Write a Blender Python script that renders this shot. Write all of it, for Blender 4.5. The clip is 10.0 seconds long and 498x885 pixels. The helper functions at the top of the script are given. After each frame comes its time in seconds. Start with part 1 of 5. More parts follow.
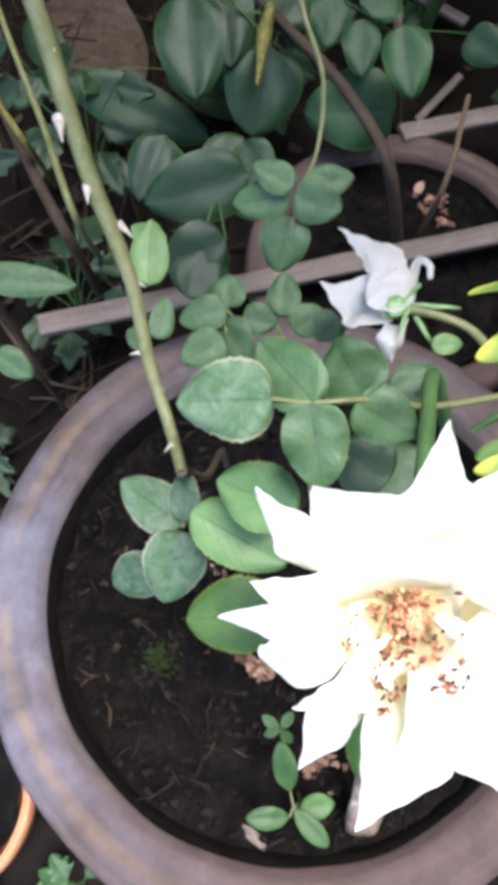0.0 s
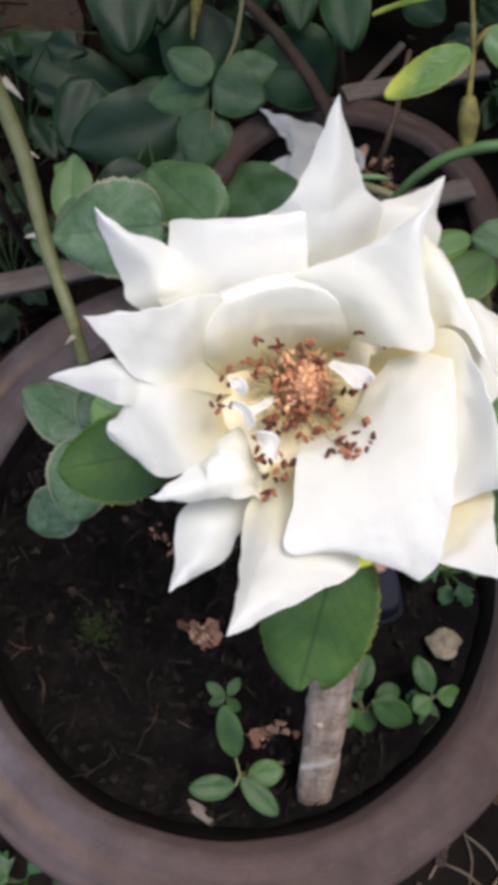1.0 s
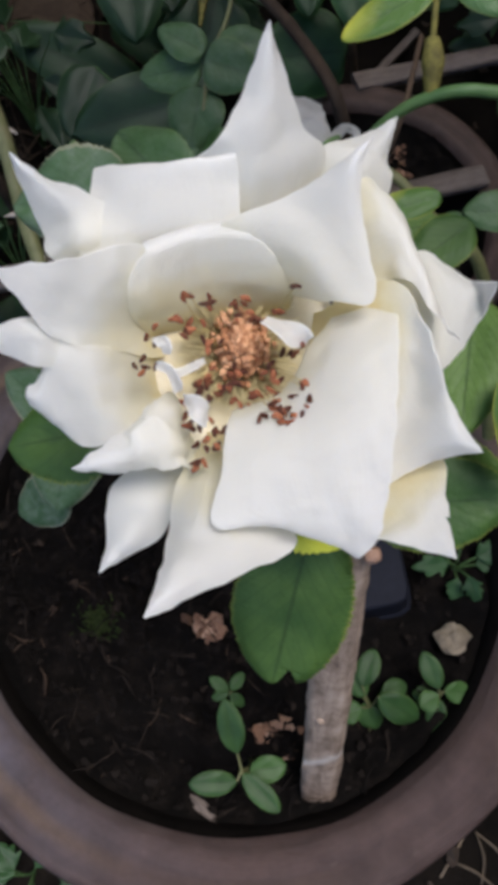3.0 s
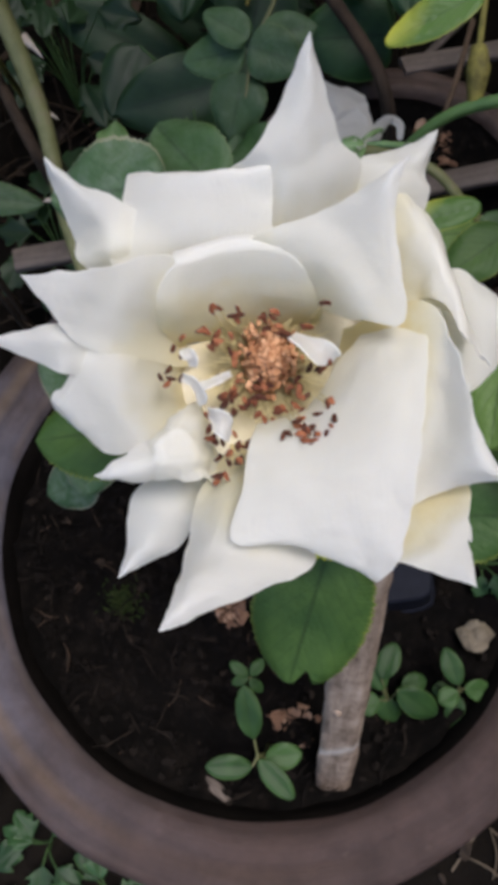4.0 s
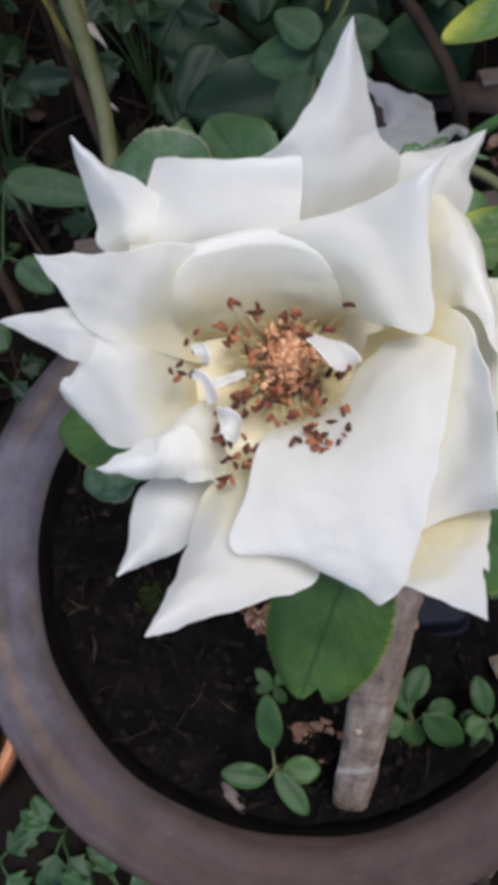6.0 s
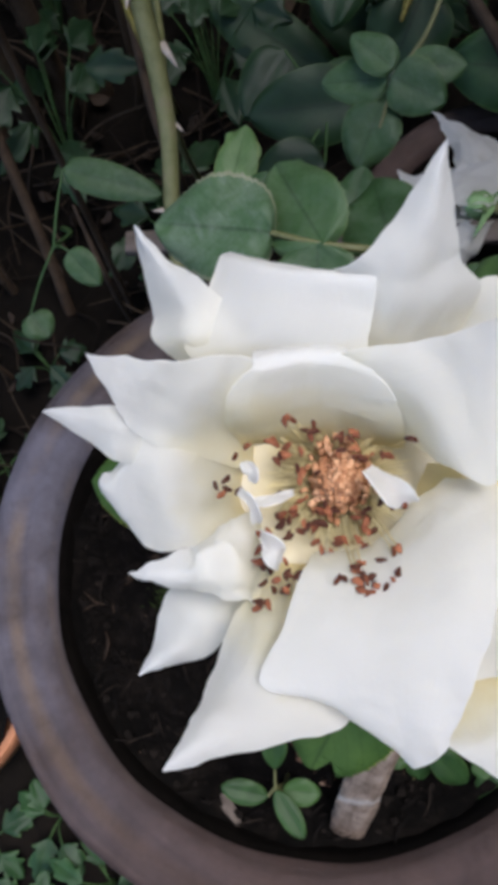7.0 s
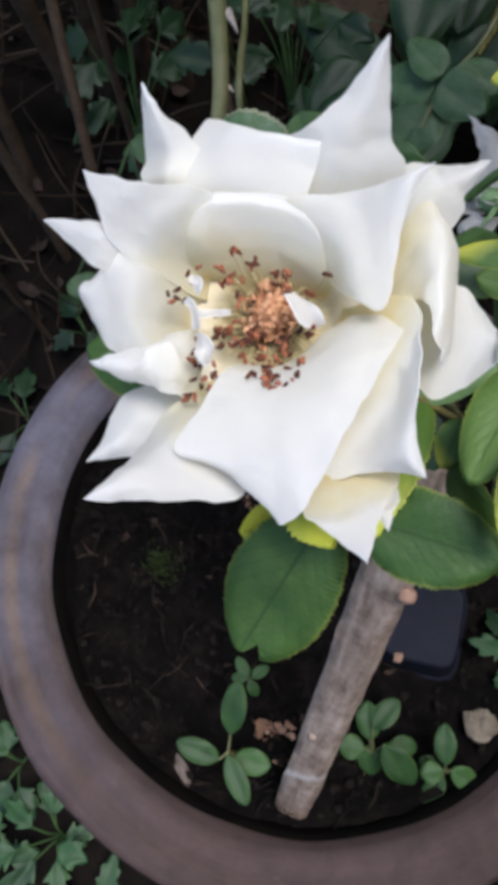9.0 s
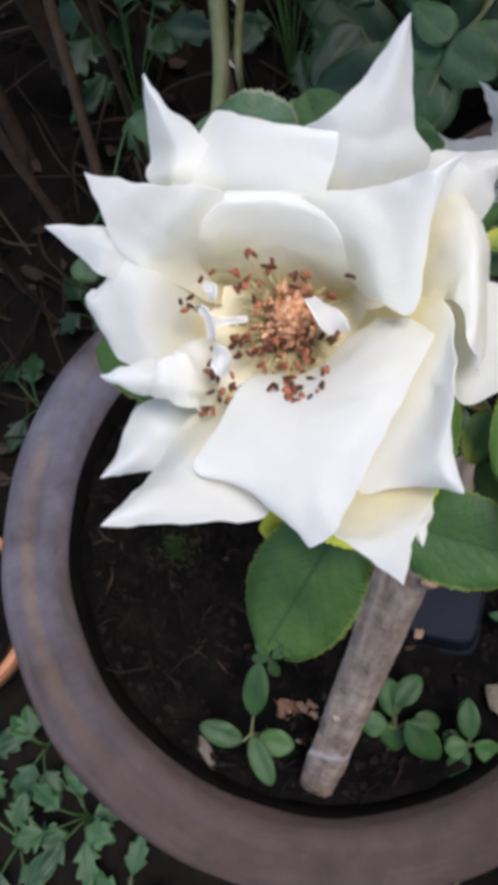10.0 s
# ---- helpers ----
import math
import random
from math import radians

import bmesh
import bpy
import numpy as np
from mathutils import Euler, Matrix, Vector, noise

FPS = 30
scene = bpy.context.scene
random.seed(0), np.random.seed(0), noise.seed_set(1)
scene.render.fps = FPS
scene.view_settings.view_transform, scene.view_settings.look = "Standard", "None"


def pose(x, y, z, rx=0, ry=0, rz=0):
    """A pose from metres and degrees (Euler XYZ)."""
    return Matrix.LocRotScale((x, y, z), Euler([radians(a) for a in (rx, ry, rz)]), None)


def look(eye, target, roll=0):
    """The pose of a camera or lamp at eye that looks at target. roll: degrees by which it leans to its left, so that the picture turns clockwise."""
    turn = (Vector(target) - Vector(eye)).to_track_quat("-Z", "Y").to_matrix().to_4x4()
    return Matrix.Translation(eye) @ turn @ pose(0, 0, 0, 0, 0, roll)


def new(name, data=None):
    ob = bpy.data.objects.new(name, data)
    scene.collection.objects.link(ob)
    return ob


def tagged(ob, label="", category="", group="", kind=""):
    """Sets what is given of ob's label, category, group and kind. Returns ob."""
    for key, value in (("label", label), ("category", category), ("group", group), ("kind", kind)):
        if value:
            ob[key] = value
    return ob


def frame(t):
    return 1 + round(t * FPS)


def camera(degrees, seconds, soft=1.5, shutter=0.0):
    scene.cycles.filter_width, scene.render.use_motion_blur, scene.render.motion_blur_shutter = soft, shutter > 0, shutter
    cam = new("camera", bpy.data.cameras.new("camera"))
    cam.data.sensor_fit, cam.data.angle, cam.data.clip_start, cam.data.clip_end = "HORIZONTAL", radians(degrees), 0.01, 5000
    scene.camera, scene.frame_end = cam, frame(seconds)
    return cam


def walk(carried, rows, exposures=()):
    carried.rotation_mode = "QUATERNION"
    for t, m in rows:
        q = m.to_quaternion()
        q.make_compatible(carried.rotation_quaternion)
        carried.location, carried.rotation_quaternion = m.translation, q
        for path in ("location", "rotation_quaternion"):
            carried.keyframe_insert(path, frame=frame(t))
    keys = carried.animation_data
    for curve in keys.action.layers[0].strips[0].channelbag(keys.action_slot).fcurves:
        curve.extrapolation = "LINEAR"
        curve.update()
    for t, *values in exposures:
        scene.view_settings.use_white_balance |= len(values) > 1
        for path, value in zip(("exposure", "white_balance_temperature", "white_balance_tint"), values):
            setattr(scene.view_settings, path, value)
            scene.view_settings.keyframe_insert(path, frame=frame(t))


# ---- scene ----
cam = camera(34.78, 10.0, soft=6.4)
PATH = [
    (0.0, (0.0016, -0.1137, 1.0530), (-0.0566, 0.0406, 0.5810), -0.34),
    (0.2, (0.0103, -0.1226, 1.0265), (-0.0395, 0.0378, 0.5556), 2.25),
    (0.3, (0.0159, -0.1279, 1.0169), (-0.0298, 0.0367, 0.5470), 3.50),
    (0.5, (0.0264, -0.1339, 1.0044), (-0.0122, 0.0330, 0.5347), 5.11),
    (0.7, (0.0324, -0.1351, 1.0017), (-0.0041, 0.0343, 0.5327), 5.64),
    (1.0, (0.0314, -0.1391, 1.0001), (-0.0056, 0.0284, 0.5304), 6.00),
    (1.2, (0.0304, -0.1409, 0.9946), (-0.0085, 0.0245, 0.5243), 4.78),
    (1.5, (0.0377, -0.1419, 0.9884), (-0.0070, 0.0227, 0.5184), 2.17),
    (1.8, (0.0406, -0.1423, 0.9852), (0.0098, 0.0200, 0.5133), 7.02),
    (2.0, (0.0388, -0.1420, 0.9863), (0.0147, 0.0200, 0.5139), 8.94),
    (2.5, (0.0288, -0.1346, 0.9878), (-0.0079, 0.0272, 0.5161), 6.28),
    (2.7, (0.0402, -0.1359, 0.9887), (-0.0014, 0.0284, 0.5183), 4.11),
    (3.8, (0.0480, -0.1308, 0.9863), (-0.0120, 0.0161, 0.5122), -1.09),
    (4.0, (0.0444, -0.1301, 0.9893), (-0.0185, 0.0143, 0.5148), -2.12),
    (4.2, (0.0432, -0.1285, 0.9870), (-0.0266, 0.0143, 0.5130), -4.76),
    (4.5, (0.0485, -0.1284, 0.9854), (-0.0250, 0.0132, 0.5115), -5.45),
    (4.8, (0.0493, -0.1268, 0.9886), (-0.0257, 0.0154, 0.5151), -4.94),
    (5.0, (0.0464, -0.1255, 0.9901), (-0.0305, 0.0161, 0.5168), -5.26),
    (5.5, (0.0479, -0.1245, 0.9891), (-0.0334, 0.0204, 0.5176), -5.67),
    (5.7, (0.0490, -0.1265, 0.9831), (-0.0389, 0.0125, 0.5109), -7.23),
    (6.8, (0.0465, -0.1173, 0.9848), (-0.0527, 0.0114, 0.5120), -8.70),
    (7.0, (0.0377, -0.1113, 0.9837), (-0.0685, 0.0092, 0.5102), -9.00),
    (7.2, (0.0321, -0.1075, 0.9799), (-0.0786, 0.0076, 0.5061), -10.64),
    (7.5, (0.0368, -0.1121, 0.9792), (-0.0911, -0.0004, 0.5089), -14.44),
    (7.8, (0.0540, -0.1314, 0.9795), (-0.0833, -0.0242, 0.5109), -13.43),
    (8.0, (0.0671, -0.1381, 0.9737), (-0.0546, -0.0315, 0.5006), -10.02),
    (8.2, (0.0829, -0.1378, 0.9844), (-0.0375, -0.0218, 0.5132), -7.31),
    (8.3, (0.0813, -0.1357, 0.9913), (-0.0435, -0.0163, 0.5221), -6.24),
    (8.5, (0.0744, -0.1336, 0.9944), (-0.0551, -0.0146, 0.5263), -5.34),
    (9.0, (0.0723, -0.1317, 0.9957), (-0.0537, -0.0136, 0.5265), -4.52),
    (9.5, (0.0727, -0.1324, 0.9917), (-0.0596, -0.0208, 0.5226), -7.31),
    (9.8, (0.0671, -0.1320, 0.9911), (-0.0663, -0.0199, 0.5225), -7.59),
    (10.0, (0.0650, -0.1267, 0.9912), (-0.0551, -0.0250, 0.5166), -9.29),
]
EXPOSURES = [(t, stops, kelvin, 16) for t, stops, kelvin in ((0.0, 2.13, 6290), (0.3, 1.63, 6290), (0.7, 1.20, 6440), (1.0, 0.86, 6540), (1.5, 0.56, 6520), (2.5, 0.48, 6380), (4.0, 0.42, 6500), (4.5, 0.40, 6440), (5.5, 0.44, 6200), (7.0, 0.49, 6240), (7.8, 0.49, 6210), (8.5, 0.68, 6160), (10.0, 0.68, 6160))]
walk(cam, [(t, look(eye, target, roll)) for t, eye, target, roll in PATH], EXPOSURES)

# ---- light: open shade under a bright sky, with a soft high sun ----
world = bpy.data.worlds.new("sky")
scene.world = world
world.use_nodes = True
sky = world.node_tree.nodes.new("ShaderNodeTexSky")
sky.sky_type, sky.sun_disc = "NISHITA", False
sky.sun_elevation, sky.sun_rotation = radians(81), radians(72)
background = world.node_tree.nodes["Background"]
background.inputs["Strength"].default_value = 0.185
world.node_tree.links.new(sky.outputs["Color"], background.inputs["Color"])
sun = new("sun", bpy.data.lights.new("sun", "SUN"))
sun.data.energy, sun.data.angle, sun.data.color = 3.0, radians(24), (1.0, 0.965, 0.905)
sun.matrix_world = look((0.15, 0.05, 0.98), (0, 0, 0))


# ---- materials ----
def material(name, base, rough=0.7, spec=0.4):
    m = bpy.data.materials.new(name)
    m.use_nodes = True
    nt = m.node_tree
    b = nt.nodes["Principled BSDF"]
    b.inputs["Base Color"].default_value = (*base, 1)
    b.inputs["Roughness"].default_value = rough
    b.inputs["Specular IOR Level"].default_value = spec
    return m, nt, b


def node(nt, kind, **values):
    n = nt.nodes.new("ShaderNode" + kind)
    for key, value in values.items():
        n.inputs[key.replace("_", " ")].default_value = value
    return n


def noise_tex(nt, coord, scale, detail=6.0, rough=0.6, distortion=0.0):
    n = node(nt, "TexNoise", Scale=scale, Detail=detail, Roughness=rough, Distortion=distortion)
    nt.links.new(coord, n.inputs["Vector"])
    return n.outputs["Fac"]


def ramp(nt, fac, stops):
    r = nt.nodes.new("ShaderNodeValToRGB")
    while len(r.color_ramp.elements) < len(stops):
        r.color_ramp.elements.new(0.5)
    for e, (pos, col) in zip(r.color_ramp.elements, stops):
        e.position, e.color = pos, (*col, 1)
    nt.links.new(fac, r.inputs["Fac"])
    return r.outputs["Color"]


def mix(nt, fac, a, b, mode="MIX"):
    n = nt.nodes.new("ShaderNodeMix")
    n.data_type, n.blend_type = "RGBA", mode
    for socket, value in ((n.inputs[0], fac), (n.inputs[6], a), (n.inputs[7], b)):
        if isinstance(value, (int, float)):
            socket.default_value = value
        elif isinstance(value, tuple):
            socket.default_value = (*value, 1)
        else:
            nt.links.new(value, socket)
    return n.outputs[2]


def math_node(nt, op, a, b=0.0, c=0.0):
    n = nt.nodes.new("ShaderNodeMath")
    n.operation = op
    for socket, value in zip(n.inputs, (a, b, c)):
        if isinstance(value, (int, float)):
            socket.default_value = value
        else:
            nt.links.new(value, socket)
    return n.outputs[0]


def bump(nt, bsdf, height, strength, distance):
    n = node(nt, "Bump", Strength=strength, Distance=distance)
    nt.links.new(height, n.inputs["Height"])
    nt.links.new(n.outputs["Normal"], bsdf.inputs["Normal"])
    return n


def coords(nt, which="Object"):
    return nt.nodes.new("ShaderNodeTexCoord").outputs[which]


def through_light(nt, bsdf, color, share):
    """Lets part of the light pass through a thin sheet."""
    t = nt.nodes.new("ShaderNodeBsdfTranslucent")
    if isinstance(color, tuple):
        t.inputs["Color"].default_value = (*color, 1)
    else:
        nt.links.new(color, t.inputs["Color"])
    mixer = nt.nodes.new("ShaderNodeMixShader")
    mixer.inputs[0].default_value = share
    nt.links.new(bsdf.outputs[0], mixer.inputs[1])
    nt.links.new(t.outputs[0], mixer.inputs[2])
    nt.links.new(mixer.outputs[0], nt.nodes["Material Output"].inputs["Surface"])


def grainy(name, stops, scale, rough=0.8, fine=6.0, strength=0.6, distance=0.002, spec=0.3, random_value=0.0):
    m, nt, b = material(name, stops[0][1], rough, spec)
    co = coords(nt)
    big = noise_tex(nt, co, scale)
    small = noise_tex(nt, co, scale * fine, 8.0, 0.7)
    both = math_node(nt, "MULTIPLY_ADD", big, 0.6, math_node(nt, "MULTIPLY", small, 0.4))
    if random_value:
        rnd = nt.nodes.new("ShaderNodeObjectInfo").outputs["Random"]
        both = math_node(nt, "ADD", both, math_node(nt, "MULTIPLY", math_node(nt, "SUBTRACT", rnd, 0.5), random_value))
    nt.links.new(ramp(nt, both, stops), b.inputs["Base Color"])
    bump(nt, b, small, strength, distance)
    return m


def petal_material(name, shade_level):
    """A thin white petal, yellow towards its claw; the factor greys it for shade."""
    m, nt, b = material(name, (0.92, 0.92, 0.90), 0.65, 0.15)
    uv = coords(nt, "UV")
    sep = nt.nodes.new("ShaderNodeSeparateXYZ")
    nt.links.new(uv, sep.inputs[0])
    co = coords(nt)
    blotch = noise_tex(nt, co, 160.0, 3.0)
    along = math_node(nt, "ADD", sep.outputs["Y"], math_node(nt, "MULTIPLY", math_node(nt, "SUBTRACT", blotch, 0.5), 0.25))
    tint = ramp(nt, along, [(0.0, (0.85, 0.76, 0.47)), (0.12, (0.91, 0.87, 0.70)), (0.34, (0.955, 0.947, 0.90)), (1.0, (0.965, 0.963, 0.95))])
    tint = mix(nt, 1.0, tint, (shade_level, shade_level, shade_level), "MULTIPLY")
    nt.links.new(tint, b.inputs["Base Color"])
    stretch = node(nt, "Mapping")
    stretch.inputs["Scale"].default_value = (34.0, 2.2, 1.0)
    nt.links.new(uv, stretch.inputs["Vector"])
    bump(nt, b, math_node(nt, "MULTIPLY_ADD", noise_tex(nt, stretch.outputs[0], 1.0, 4.0), 0.8, noise_tex(nt, co, 420.0, 3.0)), 0.45, 0.0008)
    through_light(nt, b, tint, 0.72)
    return m


def leaf_material(name, dark, light, edge, powder=0.0, rough=0.42, share=0.22, yellow=None, start=1.0, spec=0.3, margin=0.508):
    """A leaf blade with midrib, side veins, a coloured margin and, if asked for, mildew."""
    m, nt, b = material(name, dark, rough, spec)
    uv = coords(nt, "UV")
    sep = nt.nodes.new("ShaderNodeSeparateXYZ")
    nt.links.new(uv, sep.inputs[0])
    across = math_node(nt, "ABSOLUTE", math_node(nt, "SUBTRACT", sep.outputs["X"], 0.5))
    rnd = nt.nodes.new("ShaderNodeObjectInfo").outputs["Random"]
    co = coords(nt)
    blotch = noise_tex(nt, co, 70.0, 5.0)
    tone = math_node(nt, "ADD", blotch, math_node(nt, "MULTIPLY", math_node(nt, "SUBTRACT", rnd, 0.5), 0.55))
    col = ramp(nt, tone, [(0.25, dark), (0.75, light)])
    phase = math_node(nt, "MULTIPLY_ADD", sep.outputs["Y"], 8.0, math_node(nt, "MULTIPLY", across, -7.0))
    side = math_node(nt, "ABSOLUTE", math_node(nt, "SUBTRACT", math_node(nt, "FRACT", phase), 0.5))
    side_line = math_node(nt, "LESS_THAN", side, 0.05)
    mid_line = math_node(nt, "LESS_THAN", across, 0.018)
    lines = math_node(nt, "MAXIMUM", math_node(nt, "MULTIPLY", side_line, 0.32), math_node(nt, "MULTIPLY", mid_line, 0.65))
    col = mix(nt, lines, col, tuple(c * 0.55 for c in dark))
    rim = math_node(nt, "MULTIPLY", math_node(nt, "GREATER_THAN", math_node(nt, "ADD", across, math_node(nt, "MULTIPLY", blotch, 0.06)), margin), 0.6)
    col = mix(nt, rim, col, edge)
    if yellow:
        turned = math_node(nt, "ADD", sep.outputs["Y"], math_node(nt, "ADD", math_node(nt, "MULTIPLY", sep.outputs["X"], 0.45), math_node(nt, "MULTIPLY", blotch, 0.5)))
        col = mix(nt, ramp(nt, math_node(nt, "MULTIPLY", turned, 0.5), [(start / 2, (0, 0, 0)), (start / 2 + 0.3, (1, 1, 1))]), col, yellow)
    if powder:
        dust = noise_tex(nt, co, 120.0, 8.0, 0.75, 0.6)
        col = mix(nt, math_node(nt, "MULTIPLY", ramp(nt, dust, [(0.42, (0, 0, 0)), (0.68, (1, 1, 1))]), powder), col, (0.33, 0.38, 0.32))
    nt.links.new(col, b.inputs["Base Color"])
    cell = node(nt, "TexVoronoi", Scale=620.0)
    nt.links.new(co, cell.inputs["Vector"])
    height = math_node(nt, "SUBTRACT", math_node(nt, "MULTIPLY_ADD", cell.outputs["Distance"], -0.45, math_node(nt, "MULTIPLY", noise_tex(nt, co, 260.0), 0.6)), math_node(nt, "MULTIPLY", ramp(nt, side, [(0.0, (1, 1, 1)), (0.25, (0, 0, 0))]), 0.14))
    bump(nt, b, height, 0.32, 0.0012)
    through_light(nt, b, mix(nt, 0.5, col, (0.25, 0.45, 0.05)), share)
    return m


def pot_material(name, browned):
    """Weathered glaze; grey-blue holds painted sky sheen, brown holds painted shade on the right."""
    m, nt, b = material(name, (0.16, 0.12, 0.11), 0.5, 0.34)
    co = coords(nt)
    sep = nt.nodes.new("ShaderNodeSeparateXYZ")
    nt.links.new(co, sep.inputs[0])
    radius = math_node(nt, "SQRT", math_node(nt, "ADD", math_node(nt, "POWER", sep.outputs["X"], 2.0), math_node(nt, "POWER", sep.outputs["Y"], 2.0)))
    wobble = noise_tex(nt, co, 5.0, 4.0)
    ring = nt.nodes.new("ShaderNodeCombineXYZ")
    nt.links.new(math_node(nt, "MULTIPLY_ADD", radius, 70.0, math_node(nt, "MULTIPLY", wobble, 2.2)), ring.inputs[0])
    nt.links.new(math_node(nt, "MULTIPLY", sep.outputs["Z"], 26.0), ring.inputs[1])
    nt.links.new(math_node(nt, "MULTIPLY", noise_tex(nt, co, 2.5, 2.0), 3.0), ring.inputs[2])
    bands = noise_tex(nt, ring.outputs[0], 1.0, 5.0, 0.65)
    col = ramp(nt, bands, [(0.30, (0.026, 0.017, 0.015)), (0.44, (0.058, 0.042, 0.040)), (0.56, (0.092, 0.070, 0.068)), (0.70, (0.17, 0.115, 0.08))])
    # Blue sky sheen is put into the glaze as paler patches.
    col = mix(nt, math_node(nt, "MULTIPLY", ramp(nt, noise_tex(nt, co, 9.0, 5.0), [(0.32, (0, 0, 0)), (0.54, (1, 1, 1))]), 0.8), col, (0.135, 0.131, 0.165))
    streak = math_node(nt, "ABSOLUTE", math_node(nt, "SUBTRACT", math_node(nt, "MULTIPLY_ADD", wobble, 0.012, radius), 0.259))
    broken = ramp(nt, noise_tex(nt, co, 11.0, 4.0), [(0.42, (0, 0, 0)), (0.6, (1, 1, 1))])
    col = mix(nt, math_node(nt, "MULTIPLY", ramp(nt, streak, [(0.002, (0.55, 0.55, 0.55)), (0.008, (0, 0, 0))]), broken), col, (0.25, 0.175, 0.105))
    lip = math_node(nt, "ABSOLUTE", math_node(nt, "SUBTRACT", math_node(nt, "MULTIPLY_ADD", wobble, 0.004, radius), 0.226))
    col = mix(nt, math_node(nt, "MULTIPLY", ramp(nt, lip, [(0.001, (0.5, 0.5, 0.5)), (0.004, (0, 0, 0))]), broken), col, (0.24, 0.19, 0.165))
    # Right-hand shade is put into the colour as a darker brown.
    shaded_brown = math_node(nt, "ADD", math_node(nt, "MULTIPLY_ADD", sep.outputs["X"], 1.2, math_node(nt, "MULTIPLY_ADD", sep.outputs["Y"], -0.9, browned)), math_node(nt, "MULTIPLY", wobble, 0.25))
    col = mix(nt, math_node(nt, "MULTIPLY", ramp(nt, shaded_brown, [(0.42, (0, 0, 0)), (0.80, (1, 1, 1))]), 0.92), col, mix(nt, bands, (0.024, 0.015, 0.013), (0.100, 0.062, 0.051)))
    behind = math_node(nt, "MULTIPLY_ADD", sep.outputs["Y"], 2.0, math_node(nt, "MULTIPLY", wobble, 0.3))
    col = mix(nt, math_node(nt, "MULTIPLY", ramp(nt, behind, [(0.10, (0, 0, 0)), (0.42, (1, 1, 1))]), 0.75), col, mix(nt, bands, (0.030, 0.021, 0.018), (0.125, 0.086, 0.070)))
    patches = ramp(nt, noise_tex(nt, co, 34.0, 6.0, 0.7), [(0.35, (0.74, 0.72, 0.70)), (0.65, (1.16, 1.14, 1.13))])
    col = mix(nt, 1.0, col, patches, "MULTIPLY")
    specks = noise_tex(nt, co, 95.0, 8.0, 0.8)
    col = mix(nt, math_node(nt, "MULTIPLY", ramp(nt, specks, [(0.6, (0, 0, 0)), (0.75, (1, 1, 1))]), 0.5), col, (0.26, 0.20, 0.165))
    col = mix(nt, math_node(nt, "MULTIPLY", ramp(nt, specks, [(0.28, (1, 1, 1)), (0.42, (0, 0, 0))]), 0.6), col, (0.022, 0.016, 0.014))
    nt.links.new(col, b.inputs["Base Color"])
    nt.links.new(ramp(nt, specks, [(0.3, (0.36, 0.36, 0.36)), (0.8, (0.66, 0.66, 0.66))]), b.inputs["Roughness"])
    bump(nt, b, math_node(nt, "ADD", bands, math_node(nt, "MULTIPLY", specks, 0.8)), 1.0, 0.003)
    return m


def wood_material(name, stops, rough=0.8, axis=2, stretch=5.0, blotch=0.4):
    m, nt, b = material(name, stops[0][1], rough, 0.25)
    co = coords(nt)
    mapping = node(nt, "Mapping")
    scale = [60.0, 60.0, 60.0]
    scale[axis] = stretch
    mapping.inputs["Scale"].default_value = scale
    nt.links.new(co, mapping.inputs["Vector"])
    fibre = noise_tex(nt, mapping.outputs[0], 1.6, 8.0, 0.7, 0.4)
    stain = noise_tex(nt, co, 75.0, 8.0, 0.75)
    both = math_node(nt, "MULTIPLY_ADD", fibre, 1 - blotch, math_node(nt, "MULTIPLY", stain, blotch))
    nt.links.new(ramp(nt, both, stops), b.inputs["Base Color"])
    bump(nt, b, fibre, 0.6, 0.0015)
    return m


def scrap_material(name, stops):
    """Loose scraps, each with a tone of its own."""
    m, nt, b = material(name, stops[0][1], 0.92, 0.1)
    rnd = nt.nodes.new("ShaderNodeNewGeometry").outputs["Random Per Island"]
    grain = noise_tex(nt, coords(nt), 260.0, 5.0)
    nt.links.new(ramp(nt, math_node(nt, "MULTIPLY_ADD", grain, 0.3, math_node(nt, "MULTIPLY", rnd, 0.8)), stops), b.inputs["Base Color"])
    bump(nt, b, grain, 0.5, 0.001)
    return m


PETAL = petal_material("white_petal", 1.0)
# Greyed copy: shade over the second bloom is put into its white.
PETAL_SHADED = petal_material("shaded_white_petal", 0.80)
LEAF = leaf_material("rose_leaf", (0.034, 0.082, 0.018), (0.092, 0.168, 0.038), (0.22, 0.25, 0.045), rough=0.55)
LEAF_PALE = leaf_material("young_rose_leaf", (0.075, 0.155, 0.052), (0.15, 0.25, 0.09), (0.22, 0.27, 0.07))
# Yellow leaf, its colour brightened for the sun shining through it.
LEAF_YELLOW = leaf_material("sunlit_yellow_leaf", (0.58, 0.60, 0.04), (0.88, 0.84, 0.10), (0.75, 0.70, 0.12), share=0.5)
LEAF_HALF = leaf_material("yellow_green_leaf", (0.10, 0.19, 0.035), (0.17, 0.28, 0.05), (0.62, 0.62, 0.09), share=0.45, yellow=(0.78, 0.78, 0.09), start=0.8)
# Sun on part of the blade is painted in as a yellow tip.
LEAF_SUNLIT_TIP = leaf_material("sunlit_tip_leaf", (0.055, 0.13, 0.035), (0.11, 0.21, 0.05), (0.45, 0.45, 0.08), share=0.4, yellow=(0.66, 0.66, 0.09), start=1.05)
LEAF_POWDER = leaf_material("mildewed_rose_leaf", (0.032, 0.078, 0.032), (0.058, 0.118, 0.050), (0.30, 0.28, 0.18), 0.30, 0.6, margin=0.492)
